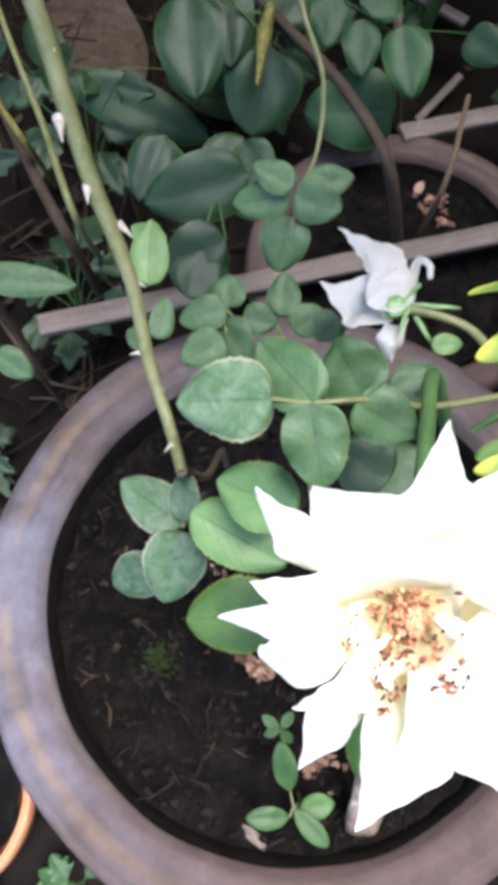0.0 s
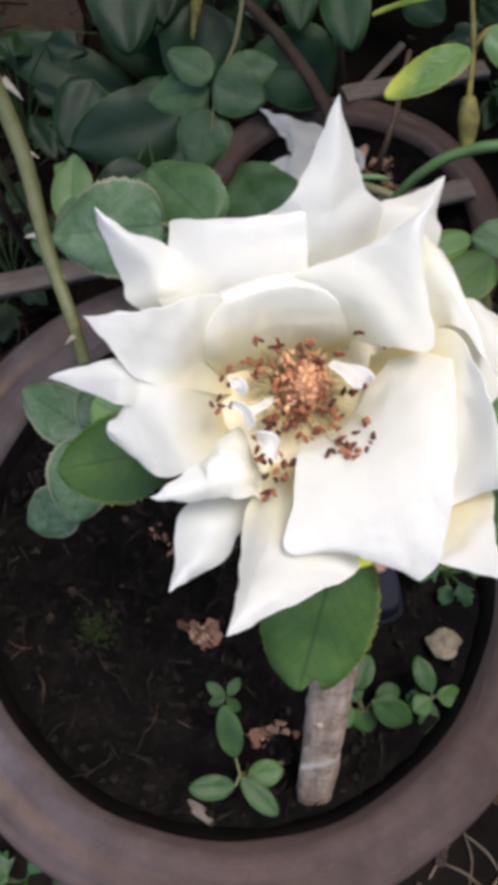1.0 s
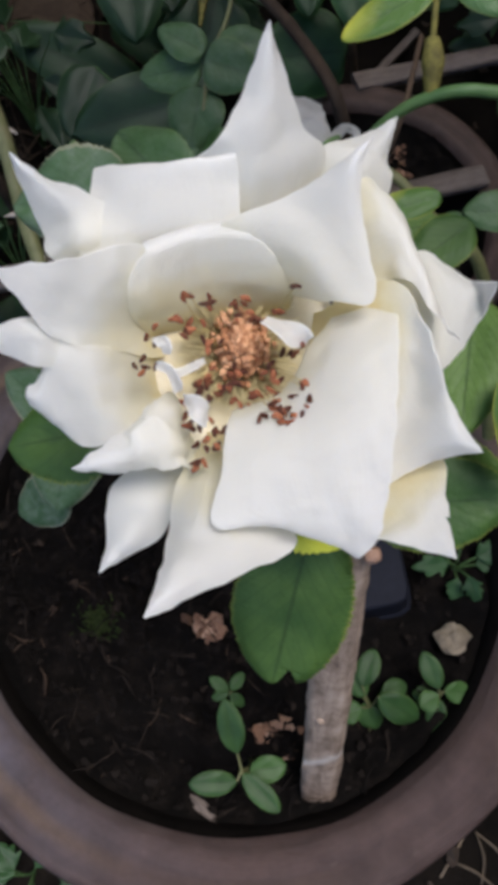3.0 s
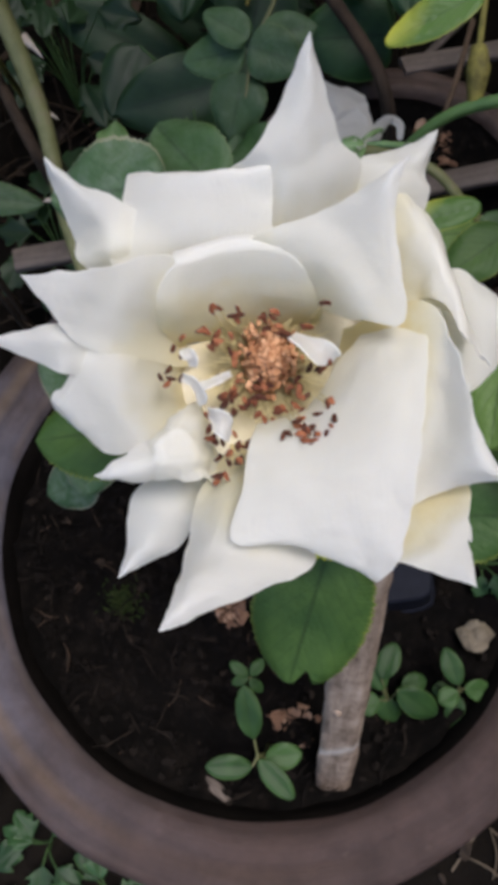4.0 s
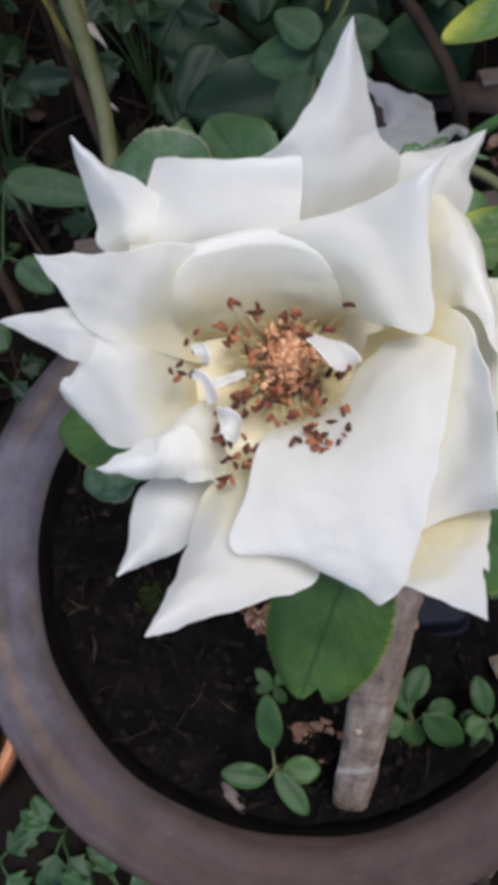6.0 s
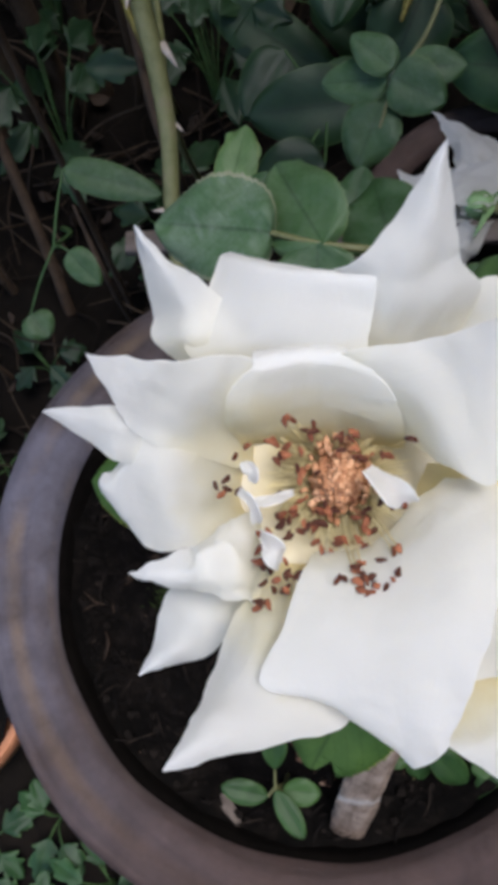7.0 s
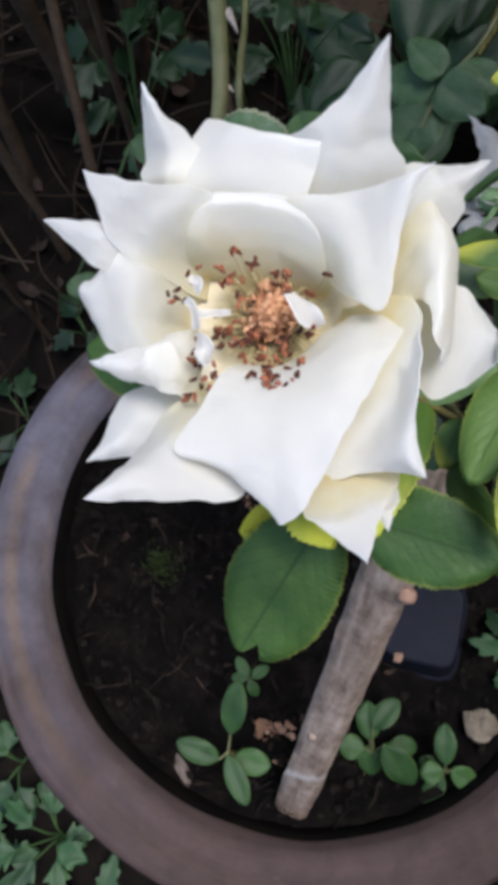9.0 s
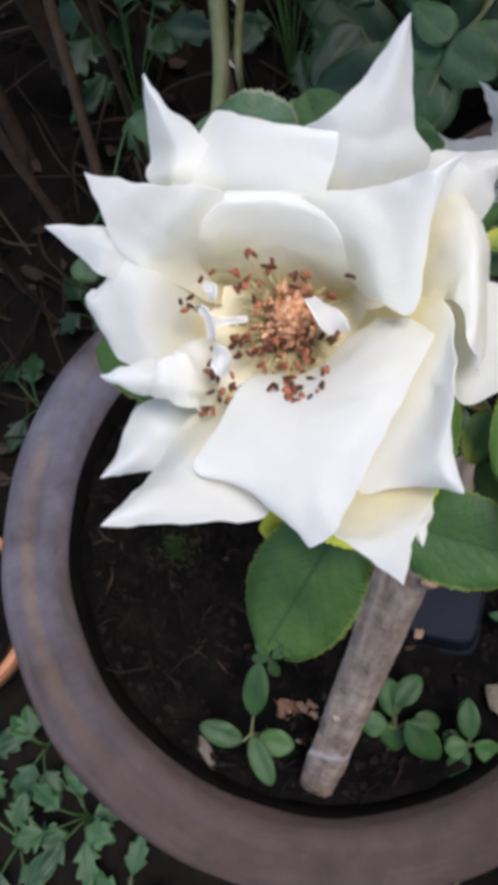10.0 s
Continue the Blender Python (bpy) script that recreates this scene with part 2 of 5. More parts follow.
LEAF_DULL = leaf_material("dull_rose_leaf", (0.028, 0.070, 0.024), (0.054, 0.112, 0.040), (0.10, 0.15, 0.05), 0.12, 0.5)
# Shade over the background is partly put into this low leaf colour.
LEAF_DARK = leaf_material("dark_shaded_leaf", (0.009, 0.028, 0.011), (0.021, 0.054, 0.021), (0.05, 0.09, 0.03), 0.0, 0.48, spec=0.35)
LEAF_SEEDLING = leaf_material("seedling_leaf", (0.020, 0.055, 0.015), (0.048, 0.112, 0.030), (0.11, 0.19, 0.05), 0.0, 0.5)
LEAF_WEED = leaf_material("weed_leaf", (0.013, 0.042, 0.015), (0.031, 0.085, 0.030), (0.09, 0.17, 0.05), 0.0, 0.5)
STEM = grainy("green_cane", [(0.3, (0.070, 0.078, 0.028)), (0.55, (0.135, 0.140, 0.060)), (0.75, (0.17, 0.13, 0.09))], 60.0, 0.5, 4.0, 0.2, 0.001)
STEM_DARK = grainy("dark_green_stem", [(0.3, (0.04, 0.09, 0.03)), (0.7, (0.08, 0.15, 0.05))], 80.0, 0.5, 4.0, 0.2, 0.001)
CALYX = grainy("pale_green_calyx", [(0.3, (0.10, 0.19, 0.075)), (0.7, (0.20, 0.31, 0.14))], 120.0, 0.5, 4.0, 0.3, 0.001)
STEM_BROWN = grainy("dry_brown_stem", [(0.3, (0.055, 0.035, 0.022)), (0.7, (0.15, 0.10, 0.065))], 50.0, 0.8, 5.0, 0.6, 0.002)
# Shade at the back is put into both of these stalk colours.
STALK_SHADED = grainy("shaded_dry_stalk", [(0.3, (0.022, 0.015, 0.010)), (0.7, (0.075, 0.050, 0.033))], 30.0, 0.85, 5.0, 0.6, 0.002)
STALK_PALE = grainy("shaded_brown_stalk", [(0.3, (0.020, 0.013, 0.008)), (0.7, (0.105, 0.066, 0.038))], 24.0, 0.85, 6.0, 0.6, 0.002)
STEM_STUB = grainy("yellowed_cane_stub", [(0.35, (0.045, 0.038, 0.012)), (0.65, (0.20, 0.18, 0.04))], 180.0, 0.7, 5.0, 0.5, 0.001)
THORN = grainy("pale_thorn", [(0.3, (0.30, 0.25, 0.20)), (0.7, (0.50, 0.44, 0.38))], 150.0, 0.5)
ANTHER = grainy("dried_anther", [(0.3, (0.085, 0.028, 0.016)), (0.55, (0.22, 0.070, 0.034)), (0.85, (0.46, 0.17, 0.080))], 300.0, 0.8, random_value=0.7)
FILAMENT = grainy("pale_filament", [(0.3, (0.60, 0.49, 0.21)), (0.7, (0.80, 0.71, 0.42))], 200.0, 0.6)
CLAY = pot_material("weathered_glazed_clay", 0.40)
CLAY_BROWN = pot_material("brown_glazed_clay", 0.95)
# Soil and earth are darkened in colour to stand in for shade.
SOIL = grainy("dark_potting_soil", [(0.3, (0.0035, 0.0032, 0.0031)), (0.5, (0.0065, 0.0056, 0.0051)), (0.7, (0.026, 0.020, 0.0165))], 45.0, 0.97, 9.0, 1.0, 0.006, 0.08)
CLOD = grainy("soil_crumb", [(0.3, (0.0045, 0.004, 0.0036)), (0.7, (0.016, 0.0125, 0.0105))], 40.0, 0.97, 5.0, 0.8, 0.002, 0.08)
EARTH = grainy("damp_shaded_earth", [(0.3, (0.004, 0.0035, 0.003)), (0.7, (0.014, 0.011, 0.0085))], 18.0, 0.97, 9.0, 1.0, 0.006, 0.08)
def limed(m, height, slant):
    """A chalky smear across the wood at one height."""
    nt = m.node_tree
    b = nt.nodes["Principled BSDF"]
    co = coords(nt)
    sep = nt.nodes.new("ShaderNodeSeparateXYZ")
    nt.links.new(co, sep.inputs[0])
    off = math_node(nt, "SUBTRACT", math_node(nt, "MULTIPLY_ADD", sep.outputs["X"], -slant, sep.outputs["Z"]), height)
    off = math_node(nt, "ADD", math_node(nt, "ABSOLUTE", off), math_node(nt, "MULTIPLY", noise_tex(nt, co, 220.0, 6.0, 0.7), 0.011))
    old = b.inputs["Base Color"].links[0].from_socket
    nt.links.new(mix(nt, math_node(nt, "MULTIPLY", ramp(nt, off, [(0.007, (1, 1, 1)), (0.014, (0, 0, 0))]), 0.45), old, (0.62, 0.59, 0.55)), b.inputs["Base Color"])


STAKE = wood_material("weathered_stake_wood", [(0.34, (0.055, 0.038, 0.027)), (0.44, (0.185, 0.135, 0.100)), (0.54, (0.315, 0.24, 0.185)), (0.64, (0.44, 0.355, 0.29))], stretch=8.0, blotch=0.42)
limed(STAKE, 0.170, 0.95)
SLAT = wood_material("grey_slat_wood", [(0.3, (0.075, 0.060, 0.052)), (0.7, (0.20, 0.165, 0.145))], axis=0)
TERRACOTTA = grainy("terracotta", [(0.3, (0.36, 0.14, 0.065)), (0.7, (0.55, 0.25, 0.13))], 30.0, 0.8)
STONE = grainy("pale_stone", [(0.3, (0.10, 0.082, 0.058)), (0.7, (0.27, 0.225, 0.165))], 60.0, 0.85)
PLASTIC = grainy("black_plastic", [(0.3, (0.006, 0.007, 0.011)), (0.7, (0.014, 0.016, 0.026))], 30.0, 0.7, 6.0, 0.15, 0.001, 0.14)
DRY_BROAD = wood_material("dry_broad_leaf", [(0.3, (0.022, 0.015, 0.010)), (0.5, (0.055, 0.038, 0.026)), (0.7, (0.10, 0.070, 0.048))], axis=0, blotch=0.5)
MOSS = scrap_material("dull_moss", [(0.1, (0.010, 0.014, 0.005)), (0.6, (0.022, 0.036, 0.010)), (0.95, (0.045, 0.060, 0.020))])
STRAW = grainy("straw", [(0.3, (0.07, 0.052, 0.034)), (0.7, (0.17, 0.13, 0.09))], 80.0, 0.7, random_value=0.4)
# Soil stain on the inner wall, with the pot's own shade painted in.
WALL_DIRT_SHADE = grainy("soil_stained_shaded_clay", [(0.35, (0.004, 0.0034, 0.003)), (0.7, (0.016, 0.012, 0.010))], 30.0, 0.97, 6.0, 1.0, 0.006, 0.08)
def bowl_material():
    """Golden, the shadow around the pistil painted into the middle, paling outwards."""
    m, nt, b = material("petal_claw_bowl", (0.7, 0.6, 0.36), 0.7, 0.15)
    co = coords(nt)
    away = nt.nodes.new("ShaderNodeVectorMath")
    away.operation = "LENGTH"
    nt.links.new(co, away.inputs[0])
    blotch = noise_tex(nt, co, 260.0, 5.0)
    reach = math_node(nt, "MULTIPLY_ADD", away.outputs["Value"], 55.0, math_node(nt, "MULTIPLY", math_node(nt, "SUBTRACT", blotch, 0.5), 0.35))
    nt.links.new(ramp(nt, reach, [(0.24, (0.34, 0.24, 0.09)), (0.50, (0.54, 0.45, 0.24)), (0.80, (0.66, 0.60, 0.45))]), b.inputs["Base Color"])
    bump(nt, b, blotch, 0.4, 0.0008)
    return m


BOWL = bowl_material()
FIBRE = scrap_material("rotted_fibre", [(0.1, (0.005, 0.0042, 0.0038)), (0.65, (0.010, 0.008, 0.007)), (0.88, (0.024, 0.018, 0.014)), (1.0, (0.075, 0.048, 0.034))])
STYLE = scrap_material("withered_styles", [(0.1, (0.28, 0.12, 0.058)), (0.5, (0.44, 0.215, 0.108)), (0.95, (0.64, 0.37, 0.21))])
DEAD_STEM = scrap_material("dead_stem", [(0.1, (0.010, 0.0075, 0.006)), (0.6, (0.024, 0.017, 0.012)), (0.95, (0.065, 0.047, 0.032))])
# Light end is raised for scraps that lie in a sun dapple.
DRY_LEAF = scrap_material("dry_leaf", [(0.1, (0.075, 0.042, 0.027)), (0.5, (0.21, 0.12, 0.08)), (0.9, (0.48, 0.32, 0.23))])
DRY_LEAF_OLD = grainy("old_fallen_leaf", [(0.3, (0.016, 0.011, 0.008)), (0.7, (0.060, 0.040, 0.026))], 14.0, 0.85, 8.0)


# ---- mesh helpers ----
def mesh_object(name, verts, faces, mat, parent=None, label="", uvs=None, smooth=True):
    me = bpy.data.meshes.new(name)
    me.from_pydata([tuple(v) for v in verts], [], faces)
    if uvs is not None:
        layer = me.uv_layers.new(name="UVMap")
        for loop in me.loops:
            layer.data[loop.index].uv = uvs[loop.vertex_index]
    me.materials.append(mat)
    if smooth:
        me.polygons.foreach_set("use_smooth", [True] * len(me.polygons))
        me.set_sharp_from_angle(angle=radians(70))
    me.update()
    ob = new(name, me)
    if parent is not None:
        ob.parent = parent
    if label:
        tagged(ob, label)
    return ob


def anchor(name, place=(0, 0, 0)):
    ob = new(name)
    ob.empty_display_size = 0.02
    ob.location = place
    bpy.context.view_layer.update()
    return ob


def under(parent, ob):
    """Parents ob, whose mesh is in world coordinates, to a thing that stands elsewhere."""
    ob.parent = parent
    ob.matrix_parent_inverse = parent.matrix_world.inverted()
    return ob


def catmull(points, steps):
    """A smooth run of points through the given ones."""
    ps = [Vector(p) for p in points]
    if len(ps) == 2:
        return [ps[0].lerp(ps[1], i / steps) for i in range(steps + 1)]
    ps = [ps[0] * 2 - ps[1]] + ps + [ps[-1] * 2 - ps[-2]]
    out = []
    for a, b, c, d in zip(ps, ps[1:], ps[2:], ps[3:]):
        for i in range(steps):
            t = i / steps
            out.append(0.5 * (2 * b + (c - a) * t + (2 * a - 5 * b + 4 * c - d) * t * t + (3 * b - a - 3 * c + d) * t ** 3))
    return out + [ps[-2]]


def tube(points, radii, sides=10, steps=6, rough=0.0):
    line = catmull(points, steps)
    n = len(line) - 1
    verts, faces = [], []
    side = Vector((1, 0, 0.3))
    for i, p in enumerate(line):
        way = (line[min(i + 1, n)] - line[max(i - 1, 0)]).normalized()
        side = (side - way * side.dot(way)).normalized()
        up = way.cross(side)
        s = i / n * (len(radii) - 1)
        j = min(int(s), len(radii) - 2)
        r = radii[j] + (radii[j + 1] - radii[j]) * (s - j)
        for k in range(sides):
            a = 2 * math.pi * k / sides
            q = p + (side * math.cos(a) + up * math.sin(a)) * r
            if rough:
                q += noise.noise_vector(q * 90) * r * rough
            verts.append(q)
    for i in range(n):
        for k in range(sides):
            a, b = i * sides + k, i * sides + (k + 1) % sides
            faces.append((a, b, b + sides, a + sides))
    faces.append(tuple(reversed(range(sides))))
    faces.append(tuple(range(n * sides, (n + 1) * sides)))
    return verts, faces


def sheet(grid, thickness, uv_grid=None):
    """A thin closed sheet from a grid of points (rows of equal length)."""
    rows, cols = len(grid), len(grid[0])
    top, low, uvs = [], [], []
    for i in range(rows):
        for j in range(cols):
            a = grid[min(i + 1, rows - 1)][j] - grid[max(i - 1, 0)][j]
            b = grid[i][min(j + 1, cols - 1)] - grid[i][max(j - 1, 0)]
            normal = b.cross(a)
            normal = normal.normalized() if normal.length > 1e-12 else Vector((0, 0, 1))
            top.append(grid[i][j] + normal * thickness * 0.5)
            low.append(grid[i][j] - normal * thickness * 0.5)
            uvs.append((j / (cols - 1), i / (rows - 1)))
    n = rows * cols
    faces = []
    for i in range(rows - 1):
        for j in range(cols - 1):
            a = i * cols + j
            faces.append((a, a + 1, a + cols + 1, a + cols))
            faces.append((n + a, n + a + cols, n + a + cols + 1, n + a + 1))
    ring = [j for j in range(cols)] + [i * cols + cols - 1 for i in range(1, rows)]
    ring += [(rows - 1) * cols + j for j in range(cols - 2, -1, -1)] + [i * cols for i in range(rows - 2, 0, -1)]
    for a, b in zip(ring, ring[1:] + ring[:1]):
        faces.append((b, a, n + a, n + b))
    return top + low, faces, uvs + uvs


def lathe(profile, segments=96, wave=0.0, freq=3.0):
    verts, faces = [], []
    for r, z in profile:
        for k in range(segments):
            a = 2 * math.pi * k / segments
            d = Vector((math.cos(a), math.sin(a), z * 4))
            q = r + wave * noise.noise(d * freq)
            verts.append((q * math.cos(a), q * math.sin(a), z + wave * 0.6 * noise.noise(d * freq + Vector((7, 3, 1)))))
    for i in range(len(profile) - 1):
        for k in range(segments):
            a, b = i * segments + k, i * segments + (k + 1) % segments
            faces.append((a, b, b + segments, a + segments))
    return verts, faces


def blob(place, size, squash=0.7, seed=0, rings=4, sides=7, rough=0.35):
    verts, faces = [], []
    at = Vector(place)
    for i in range(rings + 1):
        th = math.pi * i / rings
        for k in range(sides):
            a = 2 * math.pi * k / sides
            d = Vector((math.sin(th) * math.cos(a), math.sin(th) * math.sin(a), math.cos(th)))
            r = size * (1 + rough * noise.noise(d * 1.7 + Vector((seed * 3.1, seed * 1.7, seed))))
            verts.append(at + Vector((d.x * r, d.y * r, d.z * r * squash)))
    for i in range(rings):
        for k in range(sides):
            a, b = i * sides + k, i * sides + (k + 1) % sides
            faces.append((a, a + sides, b + sides, b))
    return verts, faces


def merged(pieces):
    verts, faces = [], []
    for v, f in pieces:
        n = len(verts)
        verts += v
        faces += [tuple(i + n for i in face) for face in f]
    return verts, faces


SKY_POINT = Vector((0.02, -0.22, 1.25))
leaf_count = 0


def leaf(parent, base, tip, width, mat=None, teeth=0, fold=0.18, droop=0.10, notch=0.0, tilt=0.0, name="leaf", label="", blunt=1.0, rows=26, ripple=0.03, pointed=0.55, tooth=0.0):
    """A leaf blade from its stalk end to its tip, spread towards the light."""
    global leaf_count
    leaf_count += 1
    rng = random.Random(leaf_count * 17 + 3)
    base, tip = Vector(base), Vector(tip)
    along = tip - base
    length = along.length
    along.normalize()
    facing = (SKY_POINT - base).normalized() + Vector((rng.uniform(-0.15, 0.15), rng.uniform(-0.15, 0.15), 0))
    across = along.cross(facing).normalized()
    up = across.cross(along).normalized()
    if tilt:
        turn = Matrix.Rotation(radians(tilt), 3, along)
        across, up = turn @ across, turn @ up
    if teeth:
        rows = max(rows, teeth * 3)
    cols = 11
    grid = []
    for i in range(rows + 1):
        s = i / rows
        half = 0.5 * width * (max(0.0, math.sin(math.pi * min(1.0, s ** (0.80 * blunt) ))) ** pointed)
        bite = 0.0
        if teeth:
            phase = (s * teeth + 0.4 * noise.noise(Vector((s * teeth * 0.6, leaf_count, 0)))) % 1.0
            bite = (tooth or (0.10 if teeth > 24 else 0.07)) * (phase - 0.5) * (1 + 0.8 * noise.noise(Vector((s * teeth * 0.37, leaf_count, 5))))
        row = []
        for j in range(cols):
            u = j / (cols - 1) * 2 - 1
            h = fold * abs(u) * half - droop * length * (s * s) + ripple * width * math.sin(s * 9 + u * 2.5 + leaf_count) * abs(u) ** 1.5
            h += ripple * 0.8 * width * noise.noise(Vector((s * 3, u * 1.5, leaf_count * 2.7)))
            h -= 0.10 * width * abs(u) ** 4
            y = s * length
            if notch:
                y = min(y, length * (1 - notch * math.exp(-((u * half + 0.13 * width) / (0.07 * width)) ** 2)))
            row.append(base + along * y + across * (u * half * (1 + bite * abs(u) ** 8)) + up * h)
        grid.append(row)
    v, f, uv = sheet(grid, 0.0004)
    ob = mesh_object(name, v, f, mat or LEAF, None, label, uv)
    return under(parent, ob) if parent is not None else ob


def stem(parent, points, radii, mat, name="stem", label="", sides=10, rough=0.0):
    v, f = tube(points, radii, sides, 6, rough)
    ob = mesh_object(name, v, f, mat, None, label)
    return under(parent, ob) if parent is not None else ob


def thorn(parent, place, way, size):
    place, way, size = Vector(place), Vector(way).normalized(), size * 0.8
    v, f = tube([place - way * size * 0.15, place + way * size * 0.45 + Vector((0, 0, -0.05 * size)), place + way * size + Vector((0, 0, -0.3 * size))], [size * 0.30, size * 0.14, size * 0.015], 8, 4)
    return under(parent, mesh_object("thorn", v, f, THORN))


# ---- ground ----
def ground():
    n, verts, faces = 90, [], []
    line = [math.copysign(abs(k / n) ** 3.2, k) * 40 for k in range(-n, n + 1)]
    for y in line:
        for x in line:
            near = max(0.0, 1 - math.hypot(x, y) / 4)
            verts.append((x, y + 0.2, 0.02 * near * noise.noise(Vector((x * 6, y * 6, 0))) + 0.008 * near * noise.noise(Vector((x * 25, y * 25, 3)))))
    w = 2 * n + 1
    for i in range(2 * n):
        for j in range(2 * n):
            a = i * w + j
            faces.append((a, a + 1, a + w + 1, a + w))
    return tagged(mesh_object("ground", verts, faces, EARTH), "dark damp garden earth between the pots, shade put into its colour", "ground", kind="structure")


ground()

RIM = 0.34


# ---- the big clay pot and its soil ----
def clay_pot(place, scale=1.0, height=RIM, label="", clay=CLAY):
    h = height
    outside = [(0.10, 0.0), (0.165, 0.0), (0.20, 0.05), (0.238, h - 0.19 * h / 0.34), (0.255, h - 0.10 * h / 0.34), (0.258, h - 0.05), (0.262, h - 0.036)]
    rim = [(0.262, h - 0.036), (0.272, h - 0.030), (0.2765, h - 0.018), (0.2775, h - 0.006), (0.2745, h + 0.003), (0.266, h + 0.008), (0.252, h + 0.0075), (0.247, h + 0.0065),
           (0.240, h + 0.0085), (0.230, h + 0.0065), (0.2245, h + 0.002), (0.2205, h - 0.006)]
    inside = [(0.2205, h - 0.006), (0.218, h - 0.014), (0.216, h - 0.03), (0.212, h - 0.10), (0.19, h * 0.3), (0.10, h * 0.15), (0.02, h * 0.14)]
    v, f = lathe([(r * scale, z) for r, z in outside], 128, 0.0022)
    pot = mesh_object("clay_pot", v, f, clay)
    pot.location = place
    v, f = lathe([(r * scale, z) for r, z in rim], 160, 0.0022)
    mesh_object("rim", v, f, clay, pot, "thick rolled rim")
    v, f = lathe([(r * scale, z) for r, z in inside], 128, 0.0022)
    mesh_object("inner_wall", v, f, WALL_DIRT_SHADE, pot, "soil-stained inner wall with shade put into its colour")
    return tagged(pot, label, "pot", "clay pots")


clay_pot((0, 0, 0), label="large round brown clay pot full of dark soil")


def heaped(share):
    """How far the soil climbs the wall of its pot, at that share of the radius."""
    return 0.030 * share ** 9


def soil_bed(place, radius, level, rough, label, seed):
    rings, segs = 46, 120
    verts, faces = [(0, 0, level)], []
    for i in range(1, rings + 1):
        r = radius * i / rings
        for k in range(segs):
            a = 2 * math.pi * k / segs
            p = Vector((r * math.cos(a), r * math.sin(a), seed))
            h = noise.noise(p * 9) * 0.010 + noise.noise(p * 30) * 0.010 + noise.noise(p * 85) * 0.008 + abs(noise.noise(p * 160)) * 0.002
            verts.append((p.x, p.y, level + h * rough + heaped(r / radius) * (0.85 + 0.6 * noise.noise(p * 40))))
    for k in range(segs):
        faces.append((0, 1 + k, 1 + (k + 1) % segs))
    for i in range(rings - 1):
        for k in range(segs):
            a, b = 1 + i * segs + k, 1 + i * segs + (k + 1) % segs
            faces.append((a, a + segs, b + segs, b))
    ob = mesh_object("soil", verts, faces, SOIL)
    ob.location = place
    return tagged(ob, label, "soil", kind="stuff")


SOIL_Z = 0.285
soil_bed((0, 0, 0), 0.2135, SOIL_Z, 1.0, "dark crumbly potting soil filling the clay pot", 0.0)

ROSE_AXES = Matrix(((0.9135, -0.3729, 0.1626), (0.4055, 0.8669, -0.2900), (-0.0328, 0.3308, 0.9431)))
ROSE_HEART = Vector((0.0254, -0.0794, 0.8690))
STAKE_LOW, STAKE_HIGH = (0.1246, -0.1718, 0.2780), (0.052, -0.018, 0.715)
PLASTIC_AT = (0.108, 0.022, 0.283)
TERRACOTTA_AT = (-0.285, -0.305, 0.0)
WEEDS = [((-0.12, -0.35, 0.0), 0.07, 0.06, 5, 1), ((-0.03, -0.37, 0.0), 0.08, 0.06, 8, 2), ((-0.07, -0.44, 0.0), 0.06, 0.07, 5, 3), ((-0.17, -0.41, 0.0), 0.05, 0.06, 5, 4), ((0.06, -0.40, 0.0), 0.05, 0.05, 5, 5),
         ((-0.43, -0.06, 0.0), 0.05, 0.07, 6, 6), ((-0.46, 0.08, 0.0), 0.06, 0.07, 6, 8)]
POT_WEED = (0.182, 0.050, 0.286)
DARK_PLANTS = [((-0.62, 0.35, 0.0), 0.25, 0.12, 14, 31), ((-0.75, 0.05, 0.0), 0.22, 0.14, 14, 32), ((-0.50, 0.55, 0.0), 0.30, 0.14, 16, 33), ((-0.42, 0.32, 0.0), 0.15, 0.10, 12, 34), ((-0.80, 0.55, 0.0), 0.30, 0.15, 14, 35), ((-0.30, 0.75, 0.0), 0.25, 0.15, 16, 36), ((0.15, 0.85, 0.0), 0.25, 0.15, 16, 37), ((-0.60, -0.2, 0.0), 0.12, 0.12, 12, 38), ((-0.1, 1.0, 0.0), 0.3, 0.16, 16, 39)]

# ---- wooden stake in the soil ----
def stake():
    low, high = Vector(STAKE_LOW), Vector(STAKE_HIGH)
    way = (high - low).normalized()
    low = low - way * 0.05
    length = (high - low).length
    across = way.cross((SKY_POINT - low).normalized()).normalized()
    out = across.cross(way)
    verts, faces = [], []
    n = 60
    shape = [(-1, -0.45), (-0.92, 0.45), (-0.5, 0.62), (0.1, 0.6), (0.7, 0.5), (0.98, 0.1), (0.9, -0.6), (0, -0.7)]
    for i in range(n + 1):
        s = i / n
        for k, (a, b) in enumerate(shape):
            r = 0.0147 * (1 - 0.14 * s)
            q = Vector((a * r, b * 0.010, s * length))
            q.x += 0.0016 * noise.noise(Vector((k * 2.0, s * 9, 1))) + 0.002 * noise.noise(Vector((0, s * 4, 5)))
            q.y += 0.0022 * noise.noise(Vector((k * 2.0, s * 18, 2)))
            q.x += 0.0012 * noise.noise(Vector((k * 2.0, s * 34, 8)))
            verts.append(q)
    m = len(shape)
    for i in range(n):
        for k in range(m):
            a, b = i * m + k, i * m + (k + 1) % m
            faces.append((a, b, b + m, a + m))
    faces += [tuple(reversed(range(m))), tuple(range(n * m, n * m + m))]
    ob = mesh_object("wooden_stake", verts, faces, STAKE)
    ob.matrix_world = Matrix((across, out, way)).transposed().to_4x4()
    ob.location = low
